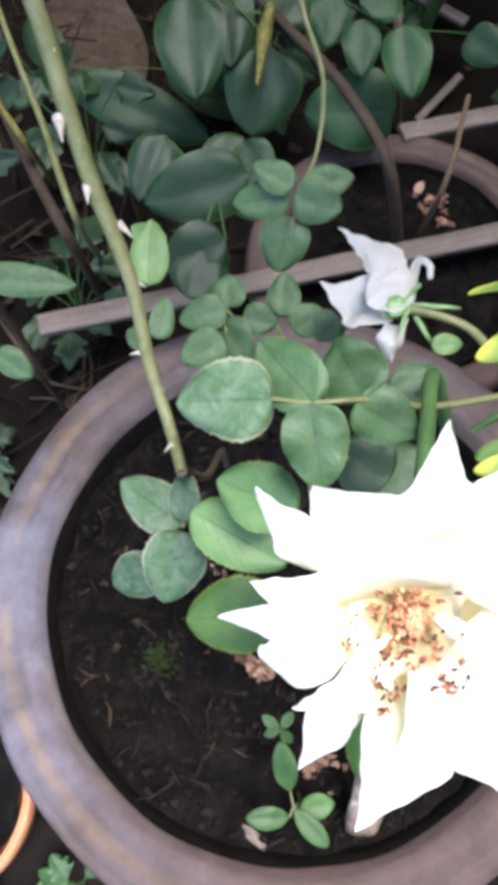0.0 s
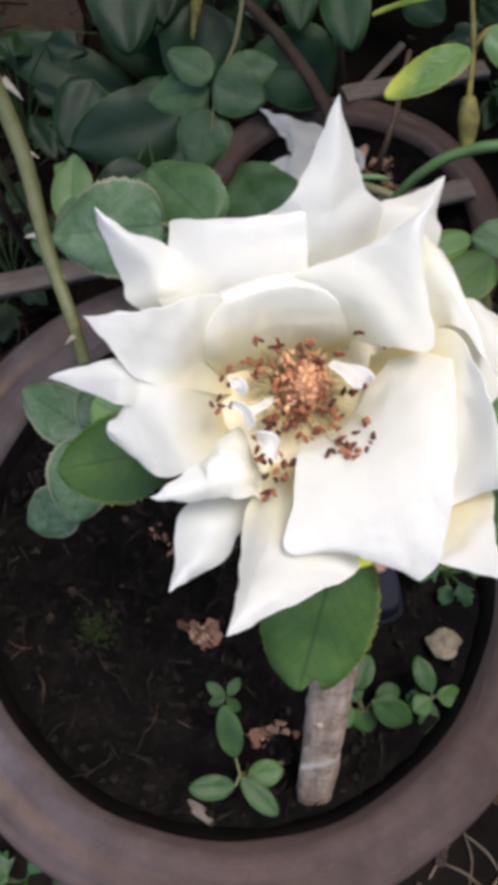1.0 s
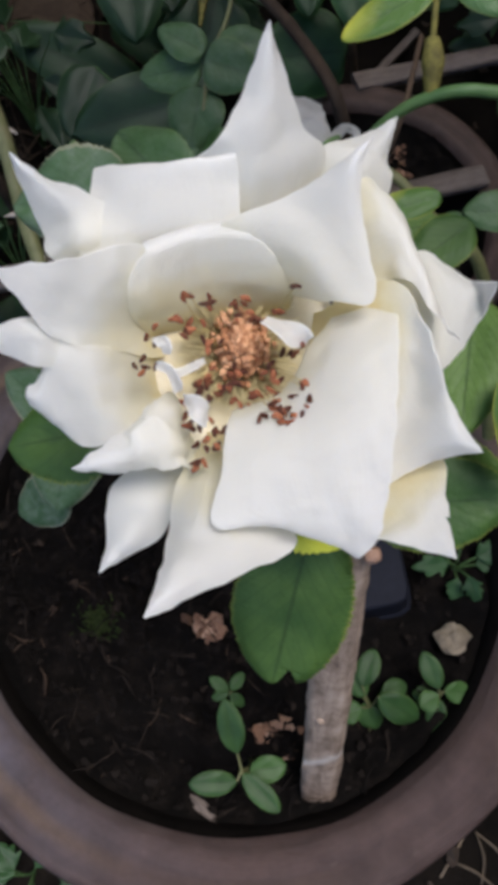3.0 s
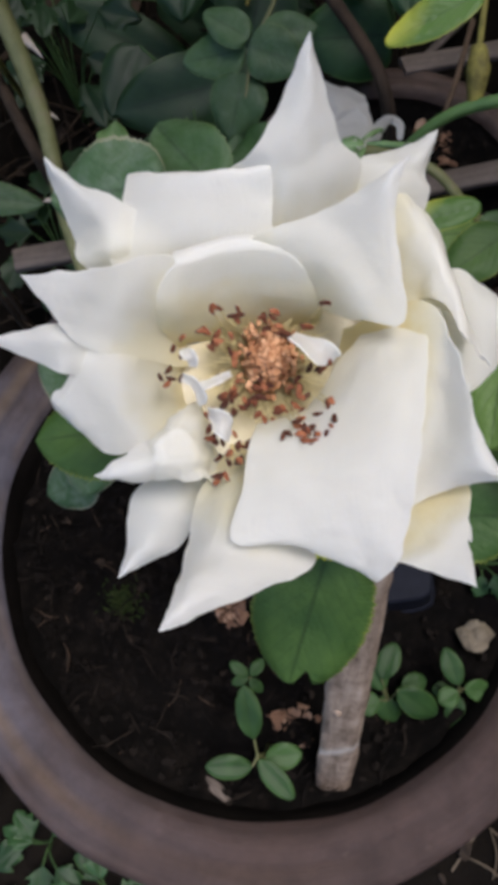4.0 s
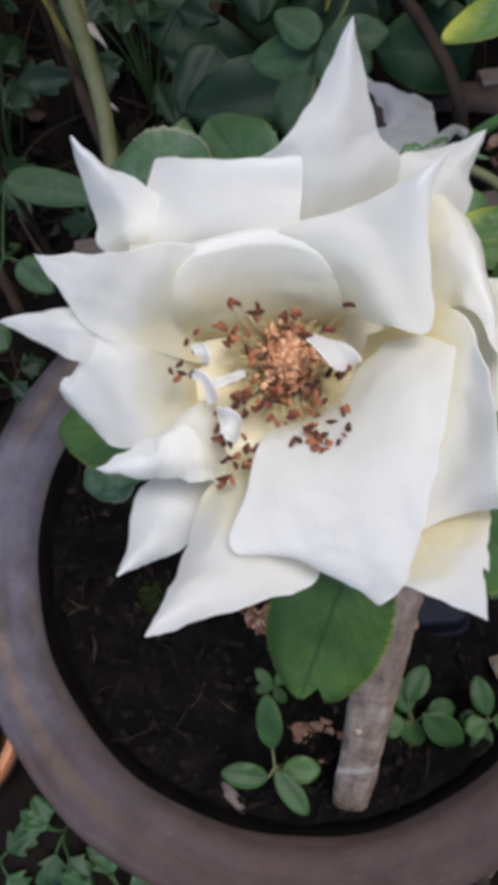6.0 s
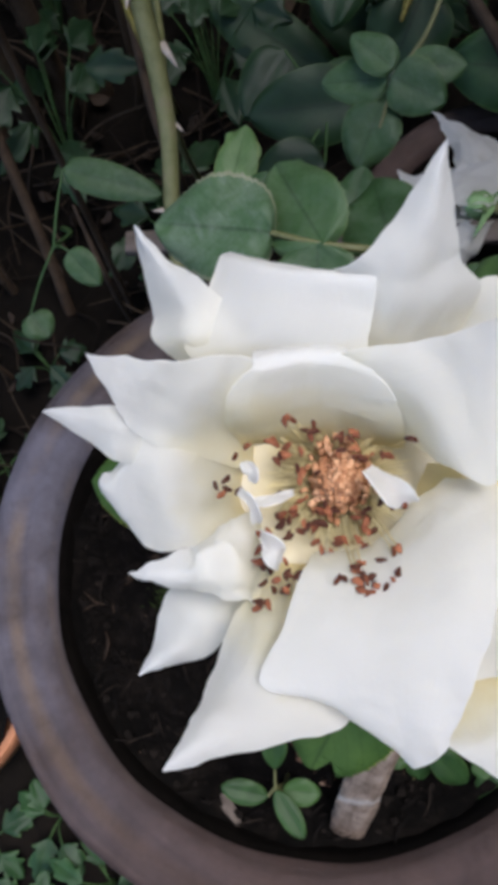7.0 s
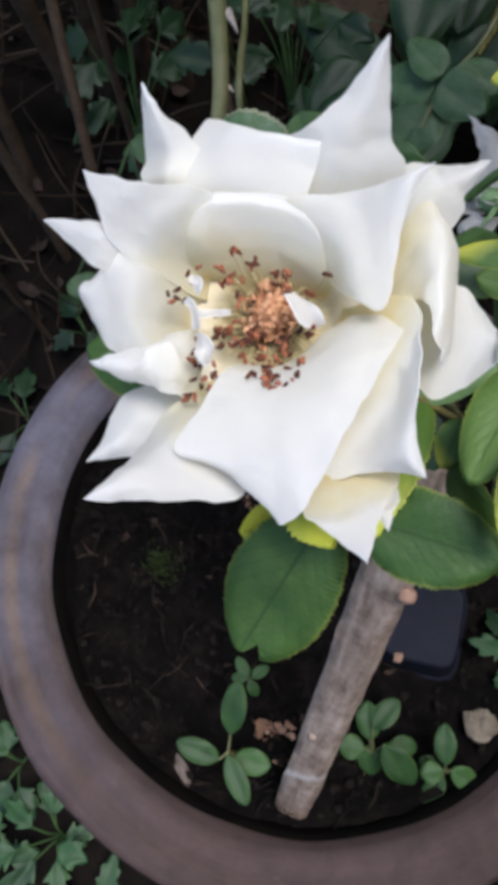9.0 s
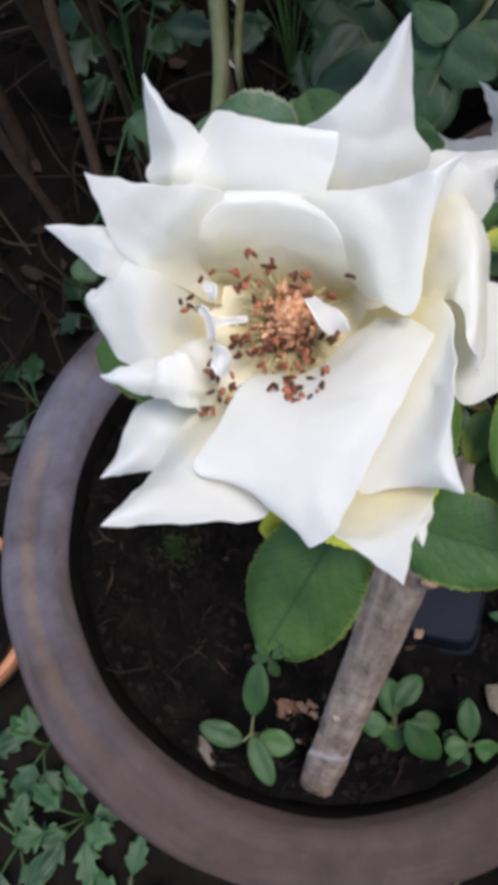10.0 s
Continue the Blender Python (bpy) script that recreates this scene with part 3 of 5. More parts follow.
    v, f = blob((0.0125, 0.004, 0.434), 0.0042, 0.9, 3, 8, 12, 0.4)
    mesh_object("knot", v, f, DRY_LEAF, ob, "small reddish brown cut knot")
    v, f = blob((-0.004, 0.0052, 0.24), 0.0034, 1.6, 5, 8, 12, 0.3)
    mesh_object("knot", v, f, STAKE, ob)
    tagged(ob, "weathered grey wooden stake pushed slanting into the pot's soil", "stake")
    return ob


stake()


# ---- the rose ----
def smooth_rows(rows, steps_along, steps_across):
    lines = [catmull(r, steps_across) for r in rows]
    return [list(p) for p in zip(*[catmull(col, steps_along) for col in zip(*lines)])]


rose = anchor("rose_bush", (-0.105, 0.105, SOIL_Z))
tagged(rose, "rose bush with a large white bloom and thorny canes", "rose bush")

# the heart of the bloom, a small green cup that carries petals and stamens
cup_v, cup_f = lathe([(0.0001, -0.014), (0.003, -0.0135), (0.0055, -0.010), (0.0065, -0.005), (0.006, -0.001), (0.0045, 0.001), (0.0001, 0.0015)], 20, 0.0003)
bloom = mesh_object("bloom", cup_v, cup_f, STEM_DARK, None, "large open white rose with pointed petals and a brown withered heart")
bloom.matrix_world = Matrix.Translation(ROSE_HEART) @ ROSE_AXES.to_4x4()
bpy.context.view_layer.update()
bloom.parent = rose
bloom.matrix_parent_inverse = rose.matrix_world.inverted()


def petal(*rows, crumple=0.45, label="", pale=0.14):
    """A petal from its claw to its point; each row runs across it, in millimetres from the heart."""
    widest = max(len(r) for r in rows)
    rows = [list(r) * widest if len(r) == 1 else list(r) for r in rows]
    grid = smooth_rows(rows, 10, 9)
    for row in grid:
        for k, p in enumerate(row):
            q = p + noise.noise_vector(p * 0.11) * crumple * 1.2 + noise.noise_vector(p * 0.30) * crumple * 0.8 + noise.noise_vector(p * 0.8) * crumple * 0.30
            row[k] = q * 0.001
    v, f, uv = sheet(grid, 0.00022)
    return mesh_object("petal", v, f, PETAL, bloom, label, [(a, pale + (1 - pale) * b) for a, b in uv])


# upper petals
petal([(-2.8, 8.1, 2.0), (1.8, 8.5, 2.0), (7.2, 9.0, 2.0)], [(-5.6, 24.8, 12.0), (3.5, 21.3, 14.5), (14.8, 25.4, 13.0)], [(-1.8, 28.1, 17.5), (4.5, 26.8, 18.0), (10.9, 30.3, 16.5)], [(2.2, 33.8, 19.0), (6.0, 33.2, 20.0), (9.4, 34.5, 18.5)], [(5.1, 40.0, 21.5), (6.4, 39.6, 22.2), (7.6, 40.2, 21.0)], [(6.5, 42.5, 23.0)])
petal([(-11.8, 8.1, 2.0), (-10.0, 9.9, 2.0), (-8.2, 11.7, 2.0)], [(-27.0, 14.3, 8.0), (-20.2, 15.9, 12.5), (-16.0, 20.1, 11.0)], [(-28.9, 19.7, 7.0), (-24.5, 21.1, 12.0), (-21.6, 23.6, 12.0)], [(-30.4, 24.2, 8.0), (-28.2, 25.1, 11.0), (-27.0, 25.9, 10.5)], [(-32.1, 28.3, 9.0), (-30.7, 28.4, 11.0), (-30.1, 28.8, 10.5)], [(-32.5, 30.7, 11.0)])
petal([(-14.5, 7.9, 3.0), (-5.5, 8.8, 3.0), (3.6, 9.7, 3.0)], [(-23.0, 14.6, 11.0), (-10.0, 16.3, 14.2), (1.5, 16.5, 14.2)], [(-20.9, 23.0, 11.0), (-9.9, 22.5, 15.5), (1.4, 22.5, 16.0)], [(-20.1, 27.8, 8.5), (-10.9, 26.4, 14.5), (1.0, 26.0, 17.5)], [(-19.6, 29.1, 5.0), (-9.9, 28.0, 10.0), (2.0, 26.7, 14.0)])
petal([(8.9, 7.8, 4.0), (12.5, 9.6, 4.0), (16.1, 7.8, 4.0)], [(13.4, 26.4, 11.0), (19.0, 24.3, 12.5), (25.1, 21.7, 9.5)], [(19.5, 30.3, 10.0), (22.6, 28.2, 12.0), (25.3, 26.8, 9.5)], [(24.3, 32.3, 9.5), (25.6, 31.2, 10.5), (26.5, 30.8, 9.0)], [(27.7, 33.7, 9.0)])
# petal that bends forward over the upper right of the heart
petal([(-1.0, 12.4, 9.0), (3.4, 8.9, 6.0), (7.7, 7.3, 8.0)], [(-1.8, 16.0, 16.8), (7.4, 11.7, 18.0), (13.4, 3.6, 19.5)], [(7.1, 18.3, 20.0), (12.1, 14.6, 22.0), (18.2, 3.2, 23.5)], [(11.4, 19.9, 23.0), (14.1, 17.5, 24.5), (17.2, 14.0, 24.5)], [(14.9, 22.0, 25.0), (16.1, 21.4, 27.0), (17.0, 19.9, 25.5)], [(18.9, 24.2, 27.0)], crumple=0.3)
# cupped petal behind the stamens, flared at one end
petal([(-13.8, 2.2, 5.0), (-11.7, 3.2, 4.0), (-1.8, 4.0, 2.0), (8.5, 5.2, 5.0)], [(-16.2, 5.1, 10.5), (-13.5, 6.1, 11.0), (-4.4, 8.5, 8.5), (8.5, 7.4, 12.0)], [(-16.2, 8.3, 14.5), (-13.7, 9.2, 14.5), (-5.0, 11.8, 12.6), (6.8, 10.7, 15.5)], [(-14.7, 11.0, 16.8), (-12.4, 11.7, 16.5), (-4.8, 14.0, 15.4), (4.6, 12.8, 17.0)], [(-13.2, 12.5, 17.6), (-10.8, 13.1, 17.2), (-4.8, 14.9, 16.3), (2.3, 14.3, 17.4)], [(-13.2, 13.8, 17.0), (-10.8, 14.6, 16.6), (-4.6, 16.4, 15.8), (2.0, 15.8, 16.8)], [(-13.4, 15.0, 14.0), (-11.0, 15.8, 13.5), (-4.4, 17.6, 13.0), (2.0, 17.0, 13.5)], crumple=0.3, pale=0.0)
# petals rolled back on the right
petal([(15.3, 8.9, 9.0), (15.6, 5.7, 7.0), (15.6, 2.2, 7.0)], [(18.6, 21.6, 16.0), (20.2, 14.2, 13.0), (21.6, 6.6, 14.0)], [(22.7, 20.9, 14.0), (23.3, 15.1, 16.5), (24.0, 6.0, 19.0)], [(26.4, 18.5, 11.5), (25.5, 12.5, 17.5), (26.9, 1.0, 22.0)], [(28.0, 14.7, 10.0), (28.3, 7.4, 14.0), (28.7, -0.5, 21.0)], [(30.1, 9.2, 7.0), (30.2, 2.5, 13.0), (28.7, -3.9, 26.5)], pale=-0.05)
petal([(20.9, 10.9, 7.0), (20.9, 5.7, 7.0), (20.9, 0.5, 7.0)], [(28.6, 12.0, 11.0), (30.2, 4.2, 13.0), (29.4, -6.6, 11.0)], [(32.8, 9.5, 11.0), (34.2, 3.3, 13.5), (33.5, -4.1, 11.5)], [(36.7, 6.8, 12.0), (37.2, 3.8, 13.0), (37.1, 0.1, 12.0)], [(37.6, 4.7, 20.0)])
# Negative pale spreads the claw's yellow to paint the shaded groove between petals.
petal([(11.8, 3.7, 10.0), (11.2, -0.5, 8.0), (11.9, -6.6, 9.0)], [(21.4, 6.0, 19.6), (20.6, -4.5, 19.3), (13.8, -23.5, 12.0)], [(25.4, -1.4, 23.5), (24.0, -10.5, 20.5), (18.4, -24.0, 14.5)], [(27.5, -12.3, 24.5), (26.8, -16.4, 24.5), (25.3, -20.5, 20.0)], [(31.0, -19.5, 24.0)], pale=-0.20)
petal([(17.1, -6.6, 9.0), (13.8, -10.0, 8.0), (10.2, -13.4, 9.0)], [(28.1, -18.8, 16.0), (21.6, -24.4, 16.0), (15.2, -29.4, 15.5)], [(27.5, -25.6, 19.0), (23.2, -29.3, 20.0), (17.9, -30.9, 19.0)], [(27.4, -31.1, 21.0), (25.6, -31.7, 21.5), (23.3, -32.6, 21.0)], [(27.4, -34.4, 22.5)], pale=-0.26)
petal([(21.1, -10.0, 6.0), (19.3, -12.7, 6.0), (17.5, -15.3, 6.0)], [(29.1, -21.8, 11.0), (26.9, -24.3, 11.0), (24.6, -26.2, 10.0)], [(29.7, -26.1, 13.0), (28.7, -26.9, 13.0), (27.9, -27.5, 12.0)], [(29.8, -29.1, 13.5)])
# broad front petal
petal([(-1.8, -10.4, 12.0), (6.0, -8.0, 12.0), (10.5, -1.5, 13.0), (14.0, 2.2, 14.0)], [(-3.0, -12.9, 16.5), (7.7, -9.5, 17.5), (15.5, -1.5, 19.0), (21.6, 2.1, 19.5)], [(-4.8, -20.1, 18.5), (6.5, -15.7, 22.0), (15.5, -10.4, 25.0), (20.2, -7.9, 26.0)],
      [(-6.2, -27.1, 19.0), (5.7, -22.4, 23.0), (14.0, -18.2, 26.5), (18.4, -15.8, 28.0)], [(1.3, -27.5, 20.5), (8.7, -27.8, 23.5), (14.2, -25.3, 26.5), (17.2, -22.5, 28.0)], [(12.1, -31.1, 22.5), (13.0, -32.4, 23.0), (14.3, -31.4, 24.5), (16.5, -28.3, 26.5)], pale=0.2)
# lower left petals
petal([(-5.4, -13.6, 6.0), (-1.8, -13.6, 5.0), (3.5, -13.6, 5.0)], [(-11.3, -21.2, 9.0), (-5.1, -23.9, 14.0), (4.8, -26.5, 13.0)], [(-12.9, -28.0, 12.0), (-8.2, -29.7, 18.0), (5.5, -31.6, 16.0)], [(-14.2, -32.9, 18.0), (-11.5, -33.4, 21.0), (-5.0, -34.9, 19.0)], [(-15.6, -36.1, 21.0), (-14.5, -36.4, 22.0), (-12.7, -37.5, 21.0)], [(-16.6, -38.2, 23.0)], pale=0.0)
petal([(-9.2, -13.8, 1.0), (-7.4, -16.6, -0.0), (-5.5, -19.4, -0.0)], [(-21.6, -20.4, -1.0), (-16.4, -22.8, 2.0), (-11.9, -25.7, 1.0)], [(-23.1, -28.4, -1.5), (-19.6, -28.8, 1.5), (-14.8, -30.3, -0.0)], [(-24.3, -32.6, -1.5), (-22.8, -32.7, -0.0), (-21.6, -33.4, -1.0)], [(-24.9, -35.3, -0.5)])
petal([(-10.3, -7.8, 5.0), (-8.1, -12.7, 5.0), (-7.7, -18.7, 8.0)], [(-13.3, -7.8, 10.0), (-12.5, -12.4, 14.0), (-11.1, -19.4, 11.5)], [(-19.7, -13.4, 10.5), (-18.5, -15.7, 13.0), (-18.1, -19.4, 9.5)], [(-23.6, -16.2, 10.0), (-23.0, -17.1, 11.0), (-22.8, -18.4, 9.5)], [(-26.7, -17.8, 10.4)], crumple=1.25, label="crumpled petal")
petal([(-12.7, 0.7, 3.0), (-12.8, -3.8, 2.0), (-11.8, -8.3, 3.0)], [(-20.9, 3.8, 10.6), (-20.6, -6.6, 10.0), (-18.4, -12.6, 7.5)], [(-26.2, 3.2, 12.6), (-27.4, -5.3, 10.0), (-24.6, -14.8, 6.0)], [(-30.5, -3.4, 8.5), (-31.2, -7.0, 9.0), (-29.0, -10.7, 6.5)], [(-32.9, -4.6, 7.0), (-33.3, -5.8, 7.5), (-32.7, -7.4, 6.5)], pale=0.05)
petal([(-18.7, 5.0, 5.0), (-18.7, 3.3, 5.0), (-18.7, 0.6, 5.0)], [(-30.7, 5.7, 12.0), (-28.4, 2.5, 13.0), (-28.5, -2.5, 11.0)], [(-35.9, 4.6, 11.5), (-35.2, 3.0, 12.0), (-34.9, 0.2, 10.5)], [(-41.5, 3.0, 10.8)])
petal([(-11.7, -1.1, 4.0), (-12.7, 2.5, 3.0), (-13.4, 5.0, 5.0)], [(-22.1, 0.2, 11.0), (-19.6, 6.3, 13.8), (-13.0, 13.8, 16.4)], [(-27.4, 1.6, 13.2), (-26.4, 7.2, 16.0), (-24.0, 11.9, 18.6)], [(-30.1, 4.6, 15.8), (-30.7, 8.4, 17.0), (-29.9, 11.7, 18.0)], [(-35.0, 11.6, 18.0)], pale=0.05)

bowl_v, bowl_f = lathe([(0.0001, 0.0018), (0.004, 0.0020), (0.008, 0.0025), (0.0115, 0.0028), (0.0145, 0.0030), (0.0170, 0.0030), (0.0168, 0.0024), (0.0112, 0.0018), (0.008, 0.0016), (0.0001, 0.0010)], 40, 0.0004)
mesh_object("receptacle", bowl_v, bowl_f, BOWL, bloom, "pale yellow bowl of petal claws")


def curl(points, width, seed):
    """A stunted inner petal: a short twisted ribbon along the given points, in millimetres from the heart."""
    line = catmull(points, 5)
    n = len(line) - 1
    grid = []
    for i, p in enumerate(line):
        s = i / n
        way = (line[min(i + 1, n)] - line[max(i - 1, 0)]).normalized()
        side = way.cross(Vector((0.2, -0.2, 1))).normalized()
        rise = side.cross(way)
        turn = 0.9 * math.sin(s * 3.5 + seed)
        half = width * 0.5 * (0.35 + 0.65 * math.sin(math.pi * (0.08 + 0.84 * s)))
        grid.append([(p + (side * math.cos(turn) + rise * math.sin(turn)) * u * half + rise * (0.35 * half * u * u + 0.3 * noise.noise(Vector((s * 4, u * 2, seed))))) * 0.001 for u in [k / 4 - 1 for k in range(9)]])
    v, f, uv = sheet(grid, 0.00022)
    return mesh_object("petaloid", v, f, PETAL, bloom, "small curled inner petal", [(a, 0.6 + 0.4 * b) for a, b in uv])


curl([(3.4, 2.0, 17.0), (5.7, 0.5, 18.0), (8.0, -0.9, 17.8), (9.6, -1.4, 17.0)], 3.8, 1)
curl([(-12.5, 0.5, 16.0), (-11.3, -0.6, 17.0), (-11.1, -1.9, 16.0)], 2.0, 2)
curl([(-12.6, -3.4, 15.5), (-11.1, -4.2, 16.5), (-10.1, -6.0, 15.5), (-9.9, -7.4, 14.0)], 1.9, 3)
curl([(-9.0, -8.7, 15.0), (-7.1, -10.3, 16.5), (-6.1, -12.3, 15.0)], 3.4, 4.5)
curl([(-11.0, -4.9, 13.0), (-8.5, -4.1, 13.5), (-5.6, -2.8, 12.0)], 1.6, 6)


def anther_mesh(seed):
    """A dried anther: a bent, shrivelled bean."""
    v, f = blob((0, 0, 0), 0.00048, 0.75, seed, 6, 8, 0.45)
    return [(p.x * 2.0, p.y * 0.95 + 0.45 * p.x * p.x / 0.00048, p.z) for p in v], f


# groups of stamens: middle of the group in millimetres from the heart, how many, and how far they scatter
BACK_STAMENS = [((-7.4, 7.2, 13.6), 3, 1.0), ((-4.1, 6.0, 12.4), 4, 1.2), ((-0.1, 5.6, 11.7), 7, 1.7), ((2.3, 3.3, 10.9), 4, 1.2), ((5.6, 3.8, 11.9), 3, 1.0), ((-12.4, 2.6, 14.3), 1, 0.2), ((-9.1, 3.5, 13.1), 2, 0.8), ((-7.1, 2.0, 12.0), 7, 1.7), ((-13.6, -0.1, 14.5), 2, 0.8), ((-14.2, -3.2, 14.8), 5, 1.3), ((-4.2, -0.1, 10.4), 4, 1.2), ((-8.0, -3.9, 12.1), 3, 1.0), ((-4.8, -4.8, 10.9), 5, 1.3), ((-6.7, -6.5, 12.0), 5, 1.3), ((-2.7, -7.9, 11.4), 8, 1.8), ((-5.9, -8.4, 12.3), 2, 0.8), ((3.9, -4.8, 10.6), 4, 1.2), ((7.3, -3.2, 11.6), 3, 1.0)]
FRONT_STAMENS = [((-9.1, -9.8, 13.7), 4, 1.2), ((-8.1, -12.7, 14.4), 4, 1.2), ((-3.6, -12.8, 13.5), 4, 1.2), ((-6.2, -16.0, 13.0), 6, 1.4), ((-7.5, -18.5, 13.0), 4, 1.2), ((1.8, -8.5, 11.4), 4, 1.2), ((4.3, -8.2, 11.7), 3, 1.0), ((5.6, -6.6, 11.6), 3, 1.0), ((8.6, -1.9, 17.0), 2, 0.8), ((2.7, -1.8, 9.6), 4, 1.2), ((-0.6, -4.8, 9.8), 4, 1.2), ((8.1, 6.7, 17.0), 1, 0.2), ((7.9, -8.8, 17.0), 4, 1.2), ((8.3, -11.2, 19.6), 4, 1.2), ((4.1, -12.2, 19.6), 8, 1.8), ((3.6, -10.2, 18.6), 4, 1.2), ((5.7, -13.0, 19.6), 3, 1.0), ((1.5, -12.4, 19.6), 1, 0.2), ((0.0, -10.3, 12.1), 3, 1.0)]


def stamens():
    rng = random.Random(5)
    shapes = []
    for k in range(6):
        me = bpy.data.meshes.new("anther")
        v, f = anther_mesh(k * 1.7)
        me.from_pydata(v, [], f)
        me.materials.append(ANTHER)
        me.polygons.foreach_set("use_smooth", [True] * len(me.polygons))
        shapes.append(me)
    for centre, count, scatter in BACK_STAMENS + FRONT_STAMENS:
        for k in range(count):
            head = Vector(centre) + Vector((rng.gauss(0, 0.6) * scatter, rng.gauss(0, 0.6) * scatter, rng.uniform(-0.5, 0.5)))
            ob = new("anther", rng.choice(shapes))
            size = rng.uniform(0.7, 1.1)
            ob.matrix_world = Matrix.Translation(head * 0.001) @ Euler((rng.uniform(-0.6, 0.6), rng.uniform(-0.6, 0.6), rng.uniform(0, 6.3))).to_matrix().to_4x4() @ Matrix.Diagonal((size, size * rng.uniform(0.8, 1.2), size, 1))
            ob.parent = bloom
            if math.hypot(head.x, head.y) < 12 and rng.random() < 0.8:
                foot = Vector((head.x * 0.5, head.y * 0.5, 2.0))
                v, f = tube([p * 0.001 for p in (foot, foot.lerp(head, 0.5) + Vector((rng.uniform(-0.5, 0.5), rng.uniform(-0.5, 0.5), -0.6)), head)], [0.00017, 0.00010], 5, 3)
                mesh_object("filament", v, f, FILAMENT, bloom)
    grains = [blob((0.0007, -0.0004, 0.0058), 0.0038, 1.0, 9, 10, 14, 0.4)]
    for k in range(430):
        a, r = rng.uniform(0, 6.3), min(5.2, abs(rng.gauss(0, 2.5)))
        lump = noise.noise(Vector((math.cos(a) * r * 0.5, math.sin(a) * r * 0.5, 1.0)))
        at = Vector((0.7 + r * math.cos(a), -0.4 + 1.15 * r * math.sin(a), 4.0 + 7.6 * math.exp(-(r / 4.6) ** 2) + 1.6 * lump + rng.uniform(-0.6, 0.6)))
        v, f = blob((0, 0, 0), rng.uniform(0.26, 0.56) * 0.001, 1.0, k + 400, 4, 6, 0.6)
        turn = Euler((rng.uniform(-1, 1), rng.uniform(-1, 1), rng.uniform(0, 6))).to_matrix()
        grains.append(([turn @ Vector((p.x * 1.6, p.y, p.z)) + at * 0.001 for p in v], f))
    threads = []
    for k in range(230):
        a = rng.uniform(0, 6.3)
        r = rng.uniform(5.0, 10.5)
        foot = Vector((0.6 + 3.4 * math.cos(a), -0.4 + 3.6 * math.sin(a), 2.2))
        head = Vector((0.4 + r * math.cos(a + rng.uniform(-0.2, 0.2)), -0.5 + r * math.sin(a), 3.2 + 0.35 * r + rng.uniform(-1.2, 0.8)))
        threads.append(tube([p * 0.001 for p in (foot, foot.lerp(head, 0.5) + Vector((rng.uniform(-0.5, 0.5), rng.uniform(-0.5, 0.5), 0.5)), head)], [0.00016, 0.00009], 5, 3))
    ring = mesh_object("filament_ring", *merged(threads), FILAMENT, bloom, "dense ring of golden filaments")
    ring["kind"] = "stuff"
    mesh_object("pistil", *merged(grains), STYLE, bloom, "granular mound of withered orange-brown styles")


stamens()

# the stem of the bloom and the canes of the bush
heart = ROSE_HEART
back = ROSE_AXES @ Vector((0, 0, -1))
stem(rose, [heart + back * 0.010, heart + back * 0.05 + Vector((0.01, 0.03, 0)), (0.0268, 0.0359, 0.7558), (0.085, 0.05, 0.55), (0.10, 0.07, 0.42), (0.10, 0.08, 0.27)], [0.0026, 0.0028, 0.003, 0.0045, 0.0055, 0.006], STEM_DARK)
stem(rose, [(-0.105, 0.105, 0.275), (-0.098, 0.085, 0.40), (-0.078, 0.02, 0.55), (-0.0656, -0.0232, 0.7032)], [0.0026, 0.0025, 0.0025, 0.0026], STEM_BROWN, "cane", "woody brown foot of the cane", 12, 0.15)
cane = stem(rose, [(-0.0656, -0.0232, 0.7032), (-0.0814, -0.0021, 0.7025), (-0.0982, 0.0185, 0.7145), (-0.1117, 0.0400, 0.7338), (-0.1241, 0.0539, 0.7505), (-0.1363, 0.0652, 0.7684), (-0.1510, 0.0821, 0.7916), (-0.1613, 0.0953, 0.8078), (-0.1686, 0.1037, 0.8220), (-0.1765, 0.1148, 0.8372)],
            [0.0027, 0.0029, 0.0032, 0.0034, 0.0037, 0.0039, 0.0040, 0.0041, 0.0041, 0.0041], STEM, "cane", "thick green cane with pale thorns", 14)
for at, way, size in (((-0.1614, 0.0975, 0.8085), (-0.1503, 0.0854, 0.8138), 0.009), ((-0.1519, 0.0760, 0.7897), (-0.1450, 0.0641, 0.7924), 0.013), ((-0.1374, 0.0622, 0.7697), (-0.1317, 0.0495, 0.7733), 0.010), ((-0.1237, 0.0591, 0.7542), (-0.1161, 0.0569, 0.7526), 0.010), ((-0.1129, 0.0447, 0.7355), (-0.1063, 0.0440, 0.7366), 0.007), ((-0.1023, 0.0210, 0.7158), (-0.1066, 0.0184, 0.7176), 0.008), ((-0.0889, 0.0095, 0.7083), (-0.0925, 0.0091, 0.7129), 0.006), ((-0.0748, -0.0141, 0.7052), (-0.0762, -0.0183, 0.7072), 0.006)):
    thorn(cane, at, Vector(way) - Vector(at), size)

# leaves of the bush behind the bloom
for spec, mat in ((((-0.0265, -0.0173, 0.8105), (-0.0574, -0.0275, 0.8046), 0.0282), LEAF_POWDER), (((-0.0130, -0.0151, 0.8138), (-0.0391, 0.0027, 0.8080), 0.0222), LEAF_DULL), (((-0.0138, -0.0161, 0.8136), (-0.0007, -0.0381, 0.8005), 0.0225), LEAF_DULL), (((0.0024, -0.0063, 0.8105), (-0.0150, 0.0135, 0.8054), 0.0238), LEAF_DULL), (((0.0001, -0.0086, 0.8101), (0.0236, -0.0096, 0.8005), 0.0198), LEAF_DULL)):
